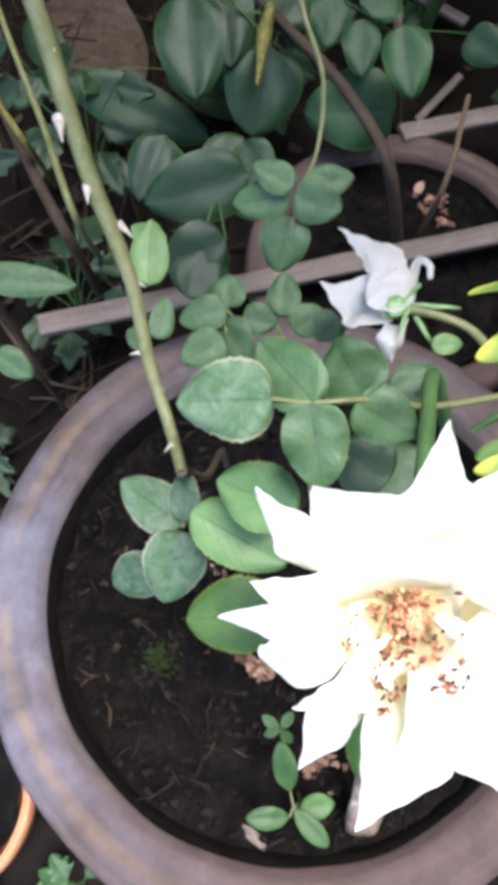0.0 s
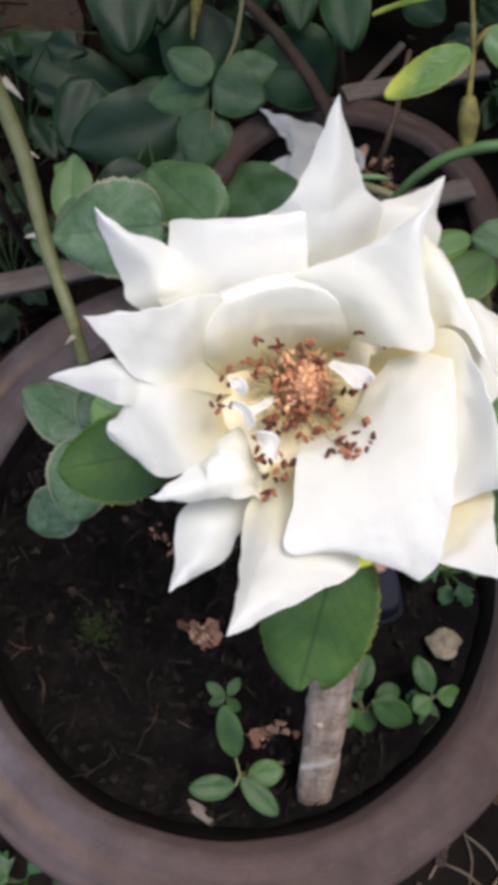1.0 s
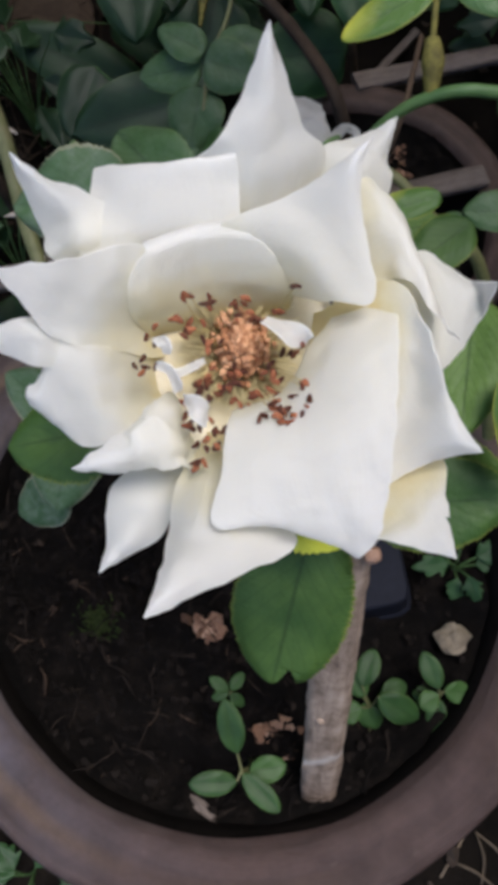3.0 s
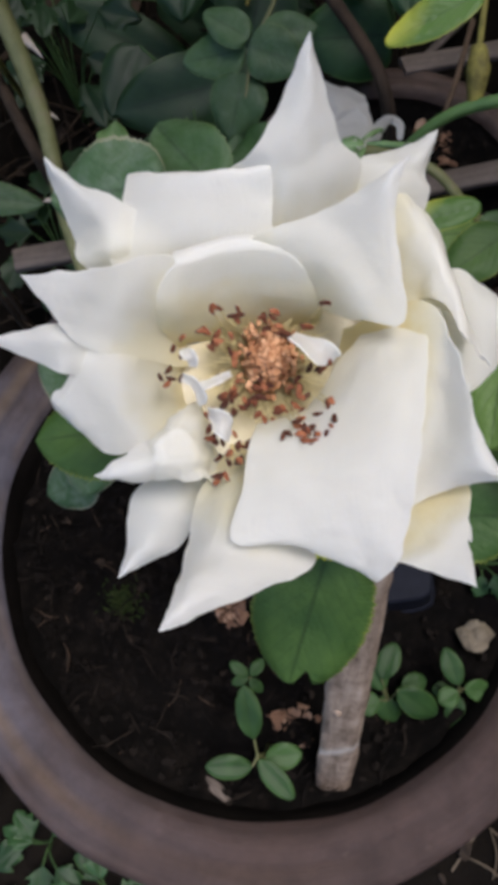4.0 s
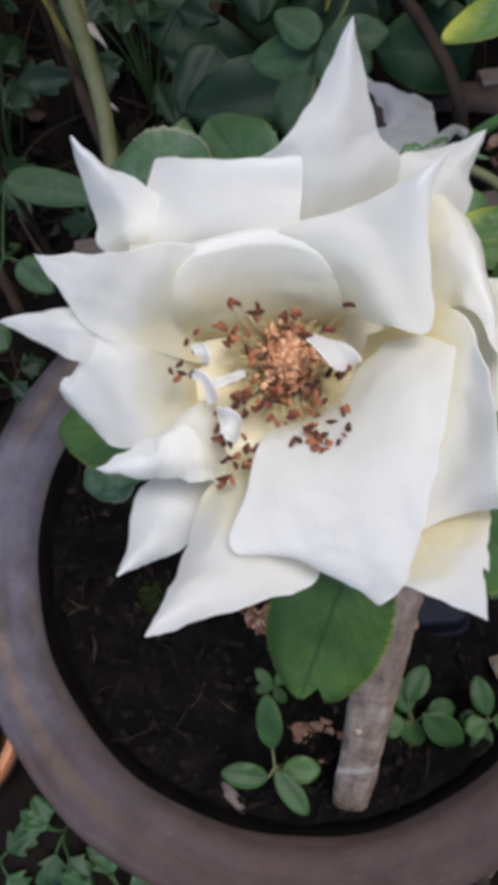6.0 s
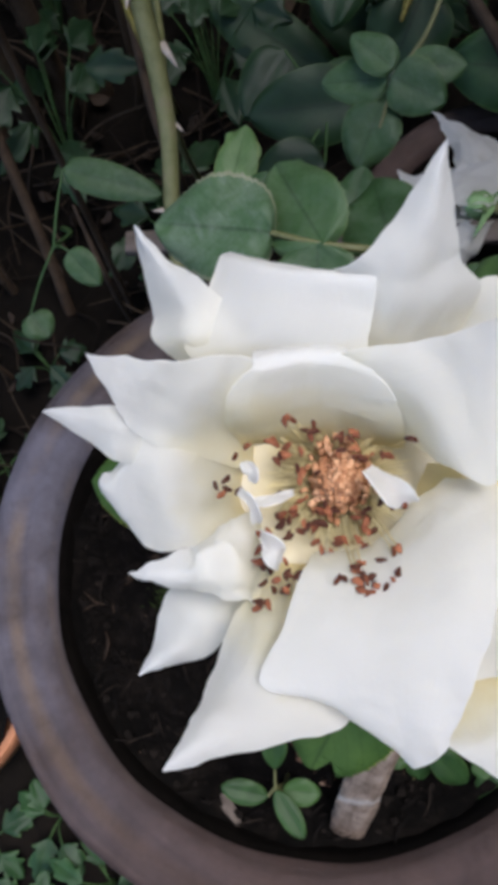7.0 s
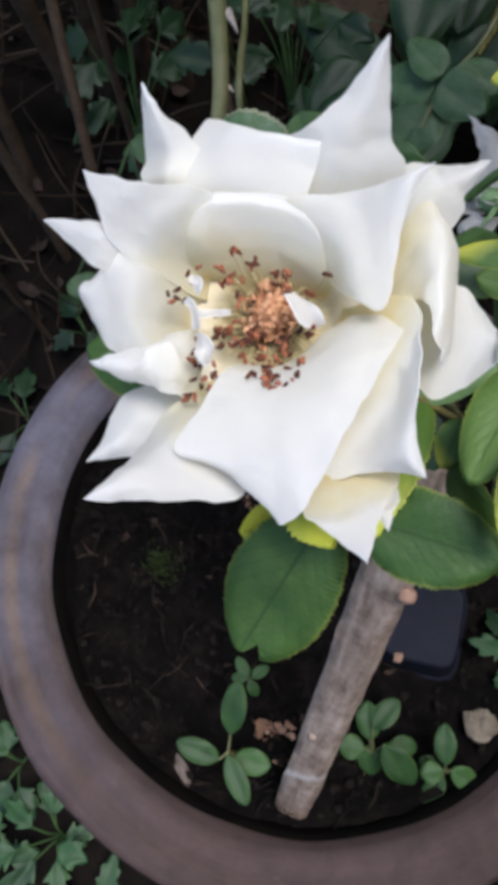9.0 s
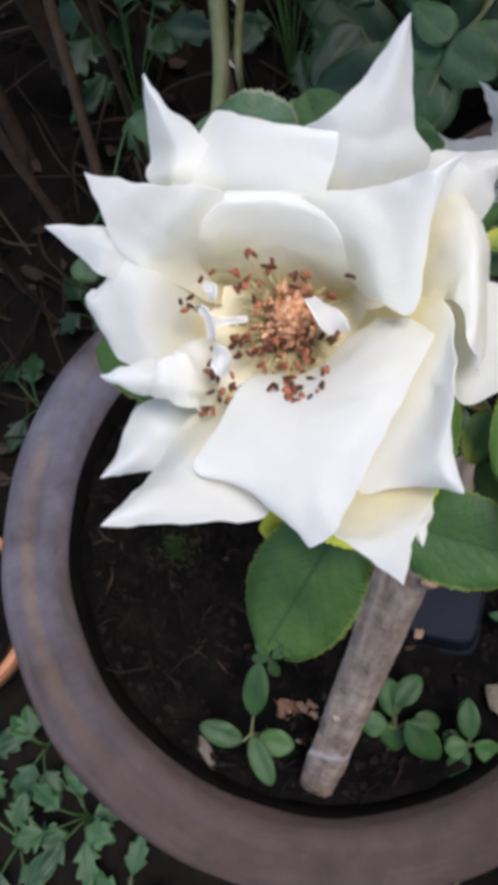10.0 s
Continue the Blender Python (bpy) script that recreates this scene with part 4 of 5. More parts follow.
    leaf(rose, *spec, mat, teeth=22, blunt=0.85, droop=0.06, ripple=0.07)
stem(rose, [(-0.0268, -0.0175, 0.8105), (-0.0131, -0.0151, 0.8128), (0.0021, -0.0071, 0.8103), (0.0239, 0.0039, 0.7974), (0.0508, 0.0240, 0.7848)], [0.0008, 0.001, 0.0012, 0.0014], STEM, "leaf_stalk", sides=7)
leaf(rose, (-0.0081, -0.0377, 0.7613), (-0.0419, -0.0354, 0.7556), 0.0271, LEAF_PALE, 20, droop=0.05)
leaf(rose, (-0.0513, -0.0431, 0.7225), (-0.0062, -0.0514, 0.7248), 0.0274, LEAF_PALE, 20, droop=0.05)
leaf(rose, (-0.0003, -0.0819, 0.8179), (-0.0263, -0.0943, 0.8128), 0.0224, LEAF, 30, droop=0.05, tooth=0.13)
leaf(rose, (0.0110, 0.0322, 0.7394), (0.0330, 0.0458, 0.7411), 0.0193, LEAF_DULL, 18)
leaf(rose, (0.0230, -0.0053, 0.7363), (-0.0014, -0.0001, 0.7410), 0.0281, LEAF_DARK, 18)
leaf(rose, (0.0143, -0.0074, 0.7155), (0.0365, 0.0184, 0.7212), 0.0273, LEAF_DULL, 18)
# mildewed leaves low on the cane
for spec in (((-0.0618, -0.0402, 0.6696), (-0.0988, -0.0303, 0.6732), 0.0257), ((-0.0609, -0.0390, 0.6721), (-0.0693, -0.0162, 0.6806), 0.0161), ((-0.0593, -0.0451, 0.6751), (-0.0574, -0.0787, 0.6587), 0.0316), ((-0.0826, -0.0519, 0.5752), (-0.1062, -0.0710, 0.5613), 0.0310)):
    leaf(rose, *spec, LEAF_POWDER, 16, blunt=0.85)
stem(rose, [(-0.0610, -0.0418, 0.6711), (-0.0611, -0.0294, 0.6646), (-0.068, -0.005, 0.60)], [0.001, 0.0014], STEM, "leaf_stalk", sides=7)
# leaflets on the shoot behind
for spec in (((-0.0821, 0.0748, 0.6801), (-0.1026, 0.0597, 0.6777), 0.0185), ((-0.0781, 0.0598, 0.6747), (-0.0946, 0.0416, 0.6708), 0.0209), ((-0.0839, 0.0717, 0.6687), (-0.0631, 0.0579, 0.6616), 0.0220), ((-0.0740, 0.0784, 0.6697), (-0.0553, 0.0807, 0.6681), 0.0183), ((-0.0552, 0.0905, 0.6607), (-0.0619, 0.1132, 0.6690), 0.0194), ((-0.0468, 0.0858, 0.6581), (-0.0363, 0.1022, 0.6622), 0.0194), ((-0.0846, 0.0843, 0.6623), (-0.0907, 0.1009, 0.6685), 0.0187), ((-0.1156, 0.0555, 0.6567), (-0.1186, 0.0780, 0.6645), 0.0141), ((-0.1308, 0.0612, 0.6499), (-0.1282, 0.0493, 0.6457), 0.0128), ((-0.0259, 0.1014, 0.6607), (-0.0336, 0.0859, 0.6566), 0.0187)):
    leaf(rose, *spec, LEAF_DULL, 14, blunt=0.85)
stem(rose, [(-0.0786, 0.0650, 0.6712), (-0.0855, 0.0788, 0.6712), (-0.0697, 0.0757, 0.6577), (-0.0523, 0.0838, 0.6476), (0.0, 0.02, 0.52)], [0.0008, 0.0014], STEM, "leaf_stalk", sides=7)

# leaves below the bloom
leaf(rose, (0.0468, -0.0839, 0.7935), (0.0500, -0.1225, 0.7579), 0.0318, LEAF, 46, fold=0.08, droop=0.03, notch=0.14, blunt=1.25, rows=60, pointed=0.38, label="broad serrated rose leaf with a bitten notch")
leaf(rose, (0.0402, -0.0805, 0.7611), (0.0285, -0.0963, 0.7683), 0.0185, LEAF_YELLOW, 16, droop=0.02, tooth=0.16, rows=60, pointed=0.7)
leaf(rose, (0.0370, -0.0834, 0.7980), (0.0541, -0.0904, 0.8076), 0.0140, LEAF_HALF, 12, droop=0.02, tooth=0.22, rows=60, pointed=0.7)
leaf(rose, (0.0480, -0.0513, 0.8192), (0.0594, -0.0887, 0.8280), 0.0136, LEAF_HALF, 24, fold=0.25, blunt=1.0, tooth=0.13, rows=96)
leaf(rose, (0.0478, -0.0515, 0.8192), (0.0570, -0.0364, 0.8313), 0.0087, LEAF_PALE, 22)
leaf(rose, (0.0571, -0.0827, 0.8181), (0.0850, -0.0732, 0.8258), 0.0215, LEAF, 36, droop=0.02, blunt=1.0, pointed=0.45)
leaf(rose, (0.0643, -0.0398, 0.8434), (0.0687, -0.0684, 0.8413), 0.0160, LEAF, 34, blunt=1.0)
leaf(rose, (0.0587, -0.0506, 0.8219), (0.0625, -0.0614, 0.8181), 0.0079, LEAF_SUNLIT_TIP, 18)
leaf(rose, (0.0631, -0.0583, 0.8155), (0.0923, -0.0740, 0.8166), 0.0127, LEAF, 28, tilt=35)
leaf(rose, (0.0738, -0.0586, 0.8510), (0.0841, -0.0764, 0.8437), 0.0099, LEAF_SUNLIT_TIP, 24)
leaf(rose, (0.0418, -0.0249, 0.7530), (0.0569, -0.0360, 0.7462), 0.0138, LEAF_DARK, 20)
leaf(rose, (0.0512, -0.0245, 0.8518), (0.0362, -0.0339, 0.8502), 0.0066, LEAF_SUNLIT_TIP, 24)
leaf(rose, (0.0537, -0.0129, 0.8275), (0.0397, -0.0215, 0.8290), 0.0101, LEAF, 22)
leaf(rose, (0.0607, -0.0122, 0.8306), (0.0503, -0.0267, 0.8279), 0.0128, LEAF, 22)
stem(rose, [(0.0458, -0.0521, 0.8196), (0.0576, -0.0503, 0.8201), (0.0761, -0.0488, 0.8230), (0.0915, -0.0361, 0.8009), (0.13, 0.09, 0.60)], [0.0008, 0.0010, 0.0014, 0.002], STEM_STUB, "leaf_stalk", sides=7)
stem(rose, [(0.0507, -0.0839, 0.7868), (0.0499, -0.0684, 0.7877), (0.0500, -0.0507, 0.7869), (0.0495, -0.0300, 0.7816), (0.085, 0.05, 0.56)], [0.0008, 0.0012], STEM, "leaf_stalk", sides=7)

# cane beside the bloom: a dying stub, a thin shoot with leaves and a curving side shoot
stem(rose, [(0.0404, -0.0122, 0.8770), (0.0417, -0.0160, 0.8756), (0.0432, -0.0199, 0.8719)], [0.0014, 0.0021, 0.0012], STEM_STUB, "cane_stub", "yellowed dying cane stub", 10, 0.35)
stem(rose, [(0.0405, -0.0125, 0.8769), (0.0380, -0.0045, 0.8822), (0.0342, 0.0049, 0.8869)], [0.0006, 0.0005], STEM_STUB, "shoot", sides=7)
stem(rose, [(0.0381, -0.0050, 0.8820), (0.0400, -0.0014, 0.8842), (0.0444, 0.0011, 0.8847)], [0.0005, 0.0004], STEM_STUB, "shoot", sides=7)
leaf(rose, (0.0378, -0.0054, 0.8818), (0.0244, -0.0160, 0.8758), 0.0074, LEAF_SUNLIT_TIP, 32, fold=0.25, droop=0.03)
leaf(rose, (0.0342, 0.0046, 0.8868), (0.0167, -0.0022, 0.8836), 0.0044, LEAF_SUNLIT_TIP, 26, tilt=62, fold=0.2)
leaf(rose, (0.0397, -0.0021, 0.8840), (0.0526, -0.0061, 0.8815), 0.0073, LEAF_PALE, 24)
stem(rose, [(0.0316, -0.0251, 0.8550), (0.0359, -0.0230, 0.8650), (0.0426, -0.0205, 0.8717), (0.0529, -0.0177, 0.8741), (0.0697, -0.0091, 0.8631), (0.1102, 0.0260, 0.7873), (0.13, 0.09, 0.55), (0.115, 0.09, 0.40), (0.105, 0.085, 0.27)], [0.0009, 0.0011, 0.0012, 0.0013, 0.0018, 0.003, 0.004, 0.005], STEM_DARK, "cane")
leaf(rose, (0.0843, 0.0619, 0.7490), (0.0656, 0.0560, 0.7483), 0.0149, LEAF_DULL, 18)
leaf(rose, (0.0605, 0.0597, 0.7288), (0.0661, 0.0682, 0.7314), 0.0077, LEAF_DULL, 14)

# ---- the second, wilting bloom on its own shoot ----
small_heart = Vector((0.0018, 0.0808, 0.7226))


def small_petal(spec):
    a, b, w = spec[0], spec[1], spec[2]
    a, b = Vector(a), Vector(b)
    along = (b - a)
    length = along.length
    along.normalize()
    across = along.cross((SKY_POINT - a).normalized()).normalized()
    up = across.cross(along)
    grid = []
    for i in range(15):
        s = i / 14
        half = 0.5 * w * (1 - s) ** 0.75 * (0.55 + 1.3 * s) if s < 0.999 else 0.0
        grid.append([a + along * (s * length) + across * (u * half) + up * (0.004 * math.sin(s * 3) - 0.45 * half * u * u + 0.001 * noise.noise(Vector((s * 4, u * 2, w * 900)))) for u in [k / 5 - 1 for k in range(11)]])
    v, f, uv = sheet(grid, 0.0004)
    return v, f, [(x, 0.35 + 0.65 * y) for x, y in uv]


small_v, small_f = blob(small_heart, 0.0055, 1.0, 3, 10, 14, 0.3)
small = under(rose, mesh_object("wilting_bloom", small_v, small_f, CALYX, None, "small half-closed white rose seen from the side"))
for rows in (
        [[(-0.0021, 0.0740, 0.7223), (0.0027, 0.0793, 0.7215), (0.0074, 0.0894, 0.7193)], [(-0.0199, 0.1052, 0.7104), (-0.0081, 0.0970, 0.7171), (0.0042, 0.1051, 0.7123)], [(-0.0278, 0.1156, 0.7074), (-0.0156, 0.1125, 0.7147), (-0.0008, 0.1156, 0.7101)], [(-0.0391, 0.1265, 0.7038), (-0.0244, 0.1215, 0.7081), (-0.0050, 0.1227, 0.7066)]],
        [[(0.0018, 0.0730, 0.7205), (0.0015, 0.0812, 0.7191), (-0.0011, 0.0898, 0.7160)], [(-0.0098, 0.0712, 0.7146), (-0.0115, 0.0874, 0.7098), (-0.0136, 0.1003, 0.7103)], [(-0.0168, 0.0696, 0.7105), (-0.0208, 0.0842, 0.7053), (-0.0220, 0.0990, 0.7064)], [(-0.0219, 0.0760, 0.7068), (-0.0293, 0.0851, 0.7043), (-0.0311, 0.0951, 0.7038)], [(-0.0313, 0.0875, 0.7032), (-0.0354, 0.0916, 0.7029), (-0.0373, 0.0940, 0.7018)]],
        [[(-0.0012, 0.0701, 0.7240), (0.0057, 0.0701, 0.7255), (0.0095, 0.0780, 0.7225)], [(-0.0010, 0.0642, 0.7187), (0.0051, 0.0620, 0.7216), (0.0102, 0.0691, 0.7183)], [(0.0037, 0.0611, 0.7140), (0.0075, 0.0603, 0.7155), (0.0095, 0.0646, 0.7146)], [(0.0084, 0.0591, 0.7107), (0.0087, 0.0590, 0.7106), (0.0090, 0.0596, 0.7108)]],
        [[(0.0038, 0.0754, 0.7275), (0.0065, 0.0800, 0.7267), (0.0086, 0.0856, 0.7242)], [(-0.0088, 0.0772, 0.7230), (-0.0070, 0.0889, 0.7227), (0.0019, 0.0995, 0.7212)], [(-0.0143, 0.0840, 0.7195), (-0.0135, 0.0948, 0.7190), (-0.0049, 0.1031, 0.7189)]]):
    soft = [[p + noise.noise_vector(p * 140) * 0.0016 + noise.noise_vector(p * 420) * 0.0006 for p in row] for row in smooth_rows(rows, 8, 8)]
    v, f, uv = sheet(soft, 0.0003)
    ob = mesh_object("petal", v, f, PETAL_SHADED, None, "", [(a, 0.4 + 0.6 * b) for a, b in uv])
    ob.parent = small
    ob.matrix_parent_inverse = small.matrix_world.inverted()
hook = stem(None, [(0.0062, 0.0960, 0.7079), (0.0048, 0.1179, 0.6941), (0.0056, 0.1380, 0.6794), (0.0115, 0.1378, 0.6786), (0.0141, 0.1292, 0.6807)], [0.0035, 0.003, 0.0022, 0.002, 0.0015], PETAL_SHADED, "petal", "narrow hooked petal")
hook.parent = small
hook_uv = hook.data.uv_layers.new(name="UVMap")
for loop in hook.data.loops:
    hook_uv.data[loop.index].uv = (0.5, 0.9)
for a, b in (((0.0072, 0.0797, 0.7279), (0.0072, 0.0598, 0.7277)), ((0.0075, 0.0811, 0.7283), (0.0356, 0.0863, 0.7329)), ((0.0116, 0.0774, 0.7266), (0.0255, 0.0687, 0.7178)), ((0.0054, 0.0851, 0.7256), (0.0096, 0.1112, 0.7019)), ((0.0062, 0.0736, 0.7324), (-0.0017, 0.0668, 0.7364))):
    v, f, uv = small_petal((a, Vector(a).lerp(Vector(b), 0.8), 0.0030))
    mesh_object("sepal", v, f, CALYX, None, "", uv).parent = small
stem(rose, [(0.0082, 0.0792, 0.7276), (0.0223, 0.0793, 0.7301), (0.0377, 0.0785, 0.7280), (0.0556, 0.0746, 0.7160), (0.0874, 0.0771, 0.6811), (0.13, 0.06, 0.56)], [0.0022, 0.002, 0.0022, 0.0028, 0.0035], STEM)
leaf(rose, (0.0228, 0.0656, 0.7277), (0.0360, 0.0705, 0.7277), 0.0097, LEAF_PALE, 10)

# ---- trailing shoot with rounded leaflets behind the pot ----
vine = anchor("rose_shoot", (-0.1398, 0.3907, 0.5786))
tagged(vine, "thin trailing green shoot with rounded dull leaflets", "rose shoot")
stem(vine, [(-0.1154, 0.2728, 0.7172), (-0.1000, 0.2496, 0.7077), (-0.0780, 0.2182, 0.7000), (-0.0676, 0.1802, 0.6895), (-0.0693, 0.1542, 0.6812), (-0.0667, 0.1364, 0.6666)], [0.0017, 0.0015, 0.0012, 0.0007], STEM, sides=8)
for spec in (((-0.0737, 0.1594, 0.6802), (-0.0992, 0.1627, 0.6845), 0.0183), ((-0.0758, 0.1585, 0.6728), (-0.1059, 0.1471, 0.6643), 0.0227), ((-0.0708, 0.1524, 0.6829), (-0.0434, 0.1540, 0.6800), 0.0262), ((-0.0656, 0.1590, 0.6844), (-0.0431, 0.1730, 0.6862), 0.0187), ((-0.0710, 0.1451, 0.6721), (-0.0684, 0.1187, 0.6557), 0.0289)):
    leaf(vine, *spec, LEAF_DULL, 14, blunt=0.85, droop=0.04)


# ---- broad-leaved plants at the back ----
def shrub(name, label, foot, leaves, mat, stem_mat=STEM_DARK, teeth=0, blunt=0.9):
    plant = anchor(name, foot)
    tagged(plant, label, "plant")
    top = Vector((0, 0, 0))
    for spec in leaves:
        top += Vector(spec[0])
    top /= len(leaves)
    stem(plant, [foot, Vector(foot).lerp(top, 0.5) + Vector((0.01, 0.01, 0.0)), top], [0.004, 0.003, 0.0018], stem_mat, sides=8)
    for spec in leaves:
        base = Vector(spec[0])
        if (base - top).length > 0.006:
            stem(plant, [top, (top + base) / 2 + Vector((0, 0, 0.004)), base], [0.0012, 0.0008], stem_mat, "leaf_stalk", sides=6)
        leaf(plant, spec[0], spec[1], spec[2], mat, teeth, blunt=blunt)
    return plant


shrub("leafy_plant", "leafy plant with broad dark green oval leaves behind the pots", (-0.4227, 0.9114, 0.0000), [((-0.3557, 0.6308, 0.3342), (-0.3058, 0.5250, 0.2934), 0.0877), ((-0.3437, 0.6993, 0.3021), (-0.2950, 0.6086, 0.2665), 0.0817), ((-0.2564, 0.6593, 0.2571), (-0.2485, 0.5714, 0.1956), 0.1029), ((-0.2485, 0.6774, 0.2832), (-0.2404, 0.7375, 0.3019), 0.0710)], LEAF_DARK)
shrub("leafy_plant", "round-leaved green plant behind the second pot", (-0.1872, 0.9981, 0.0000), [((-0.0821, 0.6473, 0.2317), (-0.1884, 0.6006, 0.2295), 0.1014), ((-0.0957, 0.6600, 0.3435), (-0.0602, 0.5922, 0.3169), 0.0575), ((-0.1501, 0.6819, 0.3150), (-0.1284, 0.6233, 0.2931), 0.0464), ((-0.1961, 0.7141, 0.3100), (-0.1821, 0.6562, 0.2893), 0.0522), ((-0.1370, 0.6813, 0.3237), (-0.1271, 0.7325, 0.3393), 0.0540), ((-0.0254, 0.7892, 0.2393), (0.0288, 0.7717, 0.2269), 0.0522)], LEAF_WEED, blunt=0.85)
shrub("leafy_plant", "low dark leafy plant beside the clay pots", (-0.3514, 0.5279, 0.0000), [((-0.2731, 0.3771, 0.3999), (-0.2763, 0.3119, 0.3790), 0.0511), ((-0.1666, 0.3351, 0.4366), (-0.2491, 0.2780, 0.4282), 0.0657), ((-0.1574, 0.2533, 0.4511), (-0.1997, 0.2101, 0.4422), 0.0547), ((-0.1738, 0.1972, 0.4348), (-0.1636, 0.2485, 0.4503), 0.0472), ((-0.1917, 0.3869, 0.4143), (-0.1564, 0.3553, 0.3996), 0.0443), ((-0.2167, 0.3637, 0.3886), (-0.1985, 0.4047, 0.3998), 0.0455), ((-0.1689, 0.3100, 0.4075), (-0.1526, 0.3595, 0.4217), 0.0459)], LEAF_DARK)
shrub("leafy_plant", "small plant with one yellowing leaf by the pot", (-0.3718, 0.4453, 0.0000), [((-0.1967, 0.1767, 0.4733), (-0.2133, 0.2271, 0.4918), 0.0328), ((-0.2062, 0.2277, 0.4488), (-0.2407, 0.2349, 0.4554), 0.0249)], LEAF_PALE)
shrub("strap_leaf_plant", "plant with long dark strap-shaped leaves", (-0.6447, 0.7258, 0.0000), [((-0.5359, 0.5968, 0.1652), (-0.3307, 0.6109, 0.1127), 0.0766), ((-0.5633, 0.6275, 0.1468), (-0.6409, 0.6727, 0.1712), 0.0572), ((-0.4384, 0.7072, 0.1122), (-0.2804, 0.7366, 0.0443), 0.0725)], LEAF_DARK, blunt=1.1)
shrub("leafy_plant", "grey-green leaf on a thin stem at the side", (-0.5919, 0.2715, 0.0000), [((-0.3873, 0.1749, 0.3797), (-0.2968, 0.2013, 0.3772), 0.0339), ((-0.3524, 0.1215, 0.3431), (-0.3140, 0.1117, 0.3303), 0.0293), ((-0.3780, 0.0650, 0.2835), (-0.3523, 0.0569, 0.2746), 0.0341)], LEAF_DULL)
bud = anchor("bud_stem", (-0.3517, 0.8721, 0.0000))
tagged(bud, "yellow-green pointed bud on an upright stem", "bud")
stem(bud, [(-0.3593, 0.9347, 0.0000), (-0.2688, 0.6913, 0.2903), (-0.2598, 0.6415, 0.2941), (-0.2452, 0.5758, 0.2814)], [0.003, 0.004, 0.010, 0.002], STEM_STUB)


# ---- stems and twigs standing at the back ----
def twig(name, label, points, radii, mat, category="twig"):
    v, f = tube(points, radii, 9, 6, 0.12)
    ob = mesh_object(name, v, f, mat)
    return tagged(ob, label, category)


twig("brown_stalk", "bare brown branch leaning over the second pot", [(-0.0204, 0.5169, 0.1300), (-0.0552, 0.4933, 0.3052), (-0.1085, 0.5533, 0.3102), (-0.1762, 0.6124, 0.3060), (-0.2754, 0.6888, 0.2903), (-0.3315, 0.7372, 0.2918)], [0.008, 0.0075, 0.007, 0.006, 0.005], STALK_SHADED)
twig("brown_stalk", "dry brown stalk at the back", [(-0.4026, 0.3616, 0.0000), (-0.3509, 0.2759, 0.3235), (-0.4510, 0.3659, 0.3123), (-0.5536, 0.4658, 0.3046)], [0.007, 0.006, 0.005], STALK_SHADED)
twig("green_stalk", "slim green stalk at the back", [(-0.4299, 0.4239, 0.0000), (-0.3030, 0.2432, 0.4128), (-0.3816, 0.3332, 0.4202), (-0.4467, 0.4043, 0.4302), (-0.5008, 0.4658, 0.4358)], [0.0035, 0.0035, 0.003, 0.003], STEM)
twig("green_stalk", "slim green stalk at the back", [(-0.5632, 0.5278, 0.0000), (-0.4222, 0.3467, 0.3554), (-0.4986, 0.4031, 0.3515)], [0.004, 0.0035, 0.003], STEM_STUB)
twig("thin_twig", "thin bare twig beside the clay pot", [(-0.3860, 0.1843, 0.0000), (-0.3395, 0.1404, 0.2778), (-0.4065, 0.1824, 0.2998)], [0.003, 0.003, 0.002], STALK_SHADED)
twig("thin_twig", "thin bare twig over the second pot", [(-0.0004, 0.5360, 0.1400), (0.0093, 0.5385, 0.2590), (0.0015, 0.6612, 0.2683)], [0.004, 0.0035, 0.003], STEM_BROWN)
twig("brown_stalk", "pale brown stalk at the back", [(-0.0881, 0.8198, 0.0000), (-0.1076, 0.7963, 0.1459), (-0.1438, 0.8674, 0.2265)], [0.006, 0.006, 0.006], STEM_BROWN)
rng = random.Random(11)
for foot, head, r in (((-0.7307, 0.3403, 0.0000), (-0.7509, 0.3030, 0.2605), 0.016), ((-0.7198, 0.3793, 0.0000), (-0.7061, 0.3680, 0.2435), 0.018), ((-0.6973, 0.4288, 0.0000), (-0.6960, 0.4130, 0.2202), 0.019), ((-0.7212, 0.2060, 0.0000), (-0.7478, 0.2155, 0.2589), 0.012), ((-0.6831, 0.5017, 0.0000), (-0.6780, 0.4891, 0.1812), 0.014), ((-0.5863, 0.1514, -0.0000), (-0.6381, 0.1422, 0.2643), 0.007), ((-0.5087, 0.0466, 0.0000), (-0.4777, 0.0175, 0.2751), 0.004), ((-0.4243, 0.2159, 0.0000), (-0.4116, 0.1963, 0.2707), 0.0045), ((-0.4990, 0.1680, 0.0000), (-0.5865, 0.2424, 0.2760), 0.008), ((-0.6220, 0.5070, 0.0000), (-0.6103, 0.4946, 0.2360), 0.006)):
    twig("brown_stalk", "tall dry brown stalk at the back, darkened in colour for the shade", [foot, (Vector(foot) + Vector(head)) / 2 + Vector((rng.uniform(-0.02, 0.02), 0, 0)), Vector(foot) + (Vector(head) - Vector(foot)) * 2.6], [r * 1.0, r * 0.9, r * 0.7], STALK_PALE, "stalk")

# ---- second pot, slats and litter behind ----
clay_pot((-0.01, 0.485, 0), 0.735, 0.15, "smaller brown clay pot with a thick rim and dark soil", CLAY_BROWN)
soil_bed((-0.01, 0.485, 0), 0.156, 0.115, 0.8, "dark soil filling the smaller clay pot", 4.0)


def slat(a, b, width, thick, label):
    a, b = Vector(a), Vector(b)
    way = (b - a)
    length = way.length
    way.normalize()
    side = Vector((-way.y, way.x, 0)).normalized()
    up = way.cross(side)
    verts, faces = [], []
    n = 30
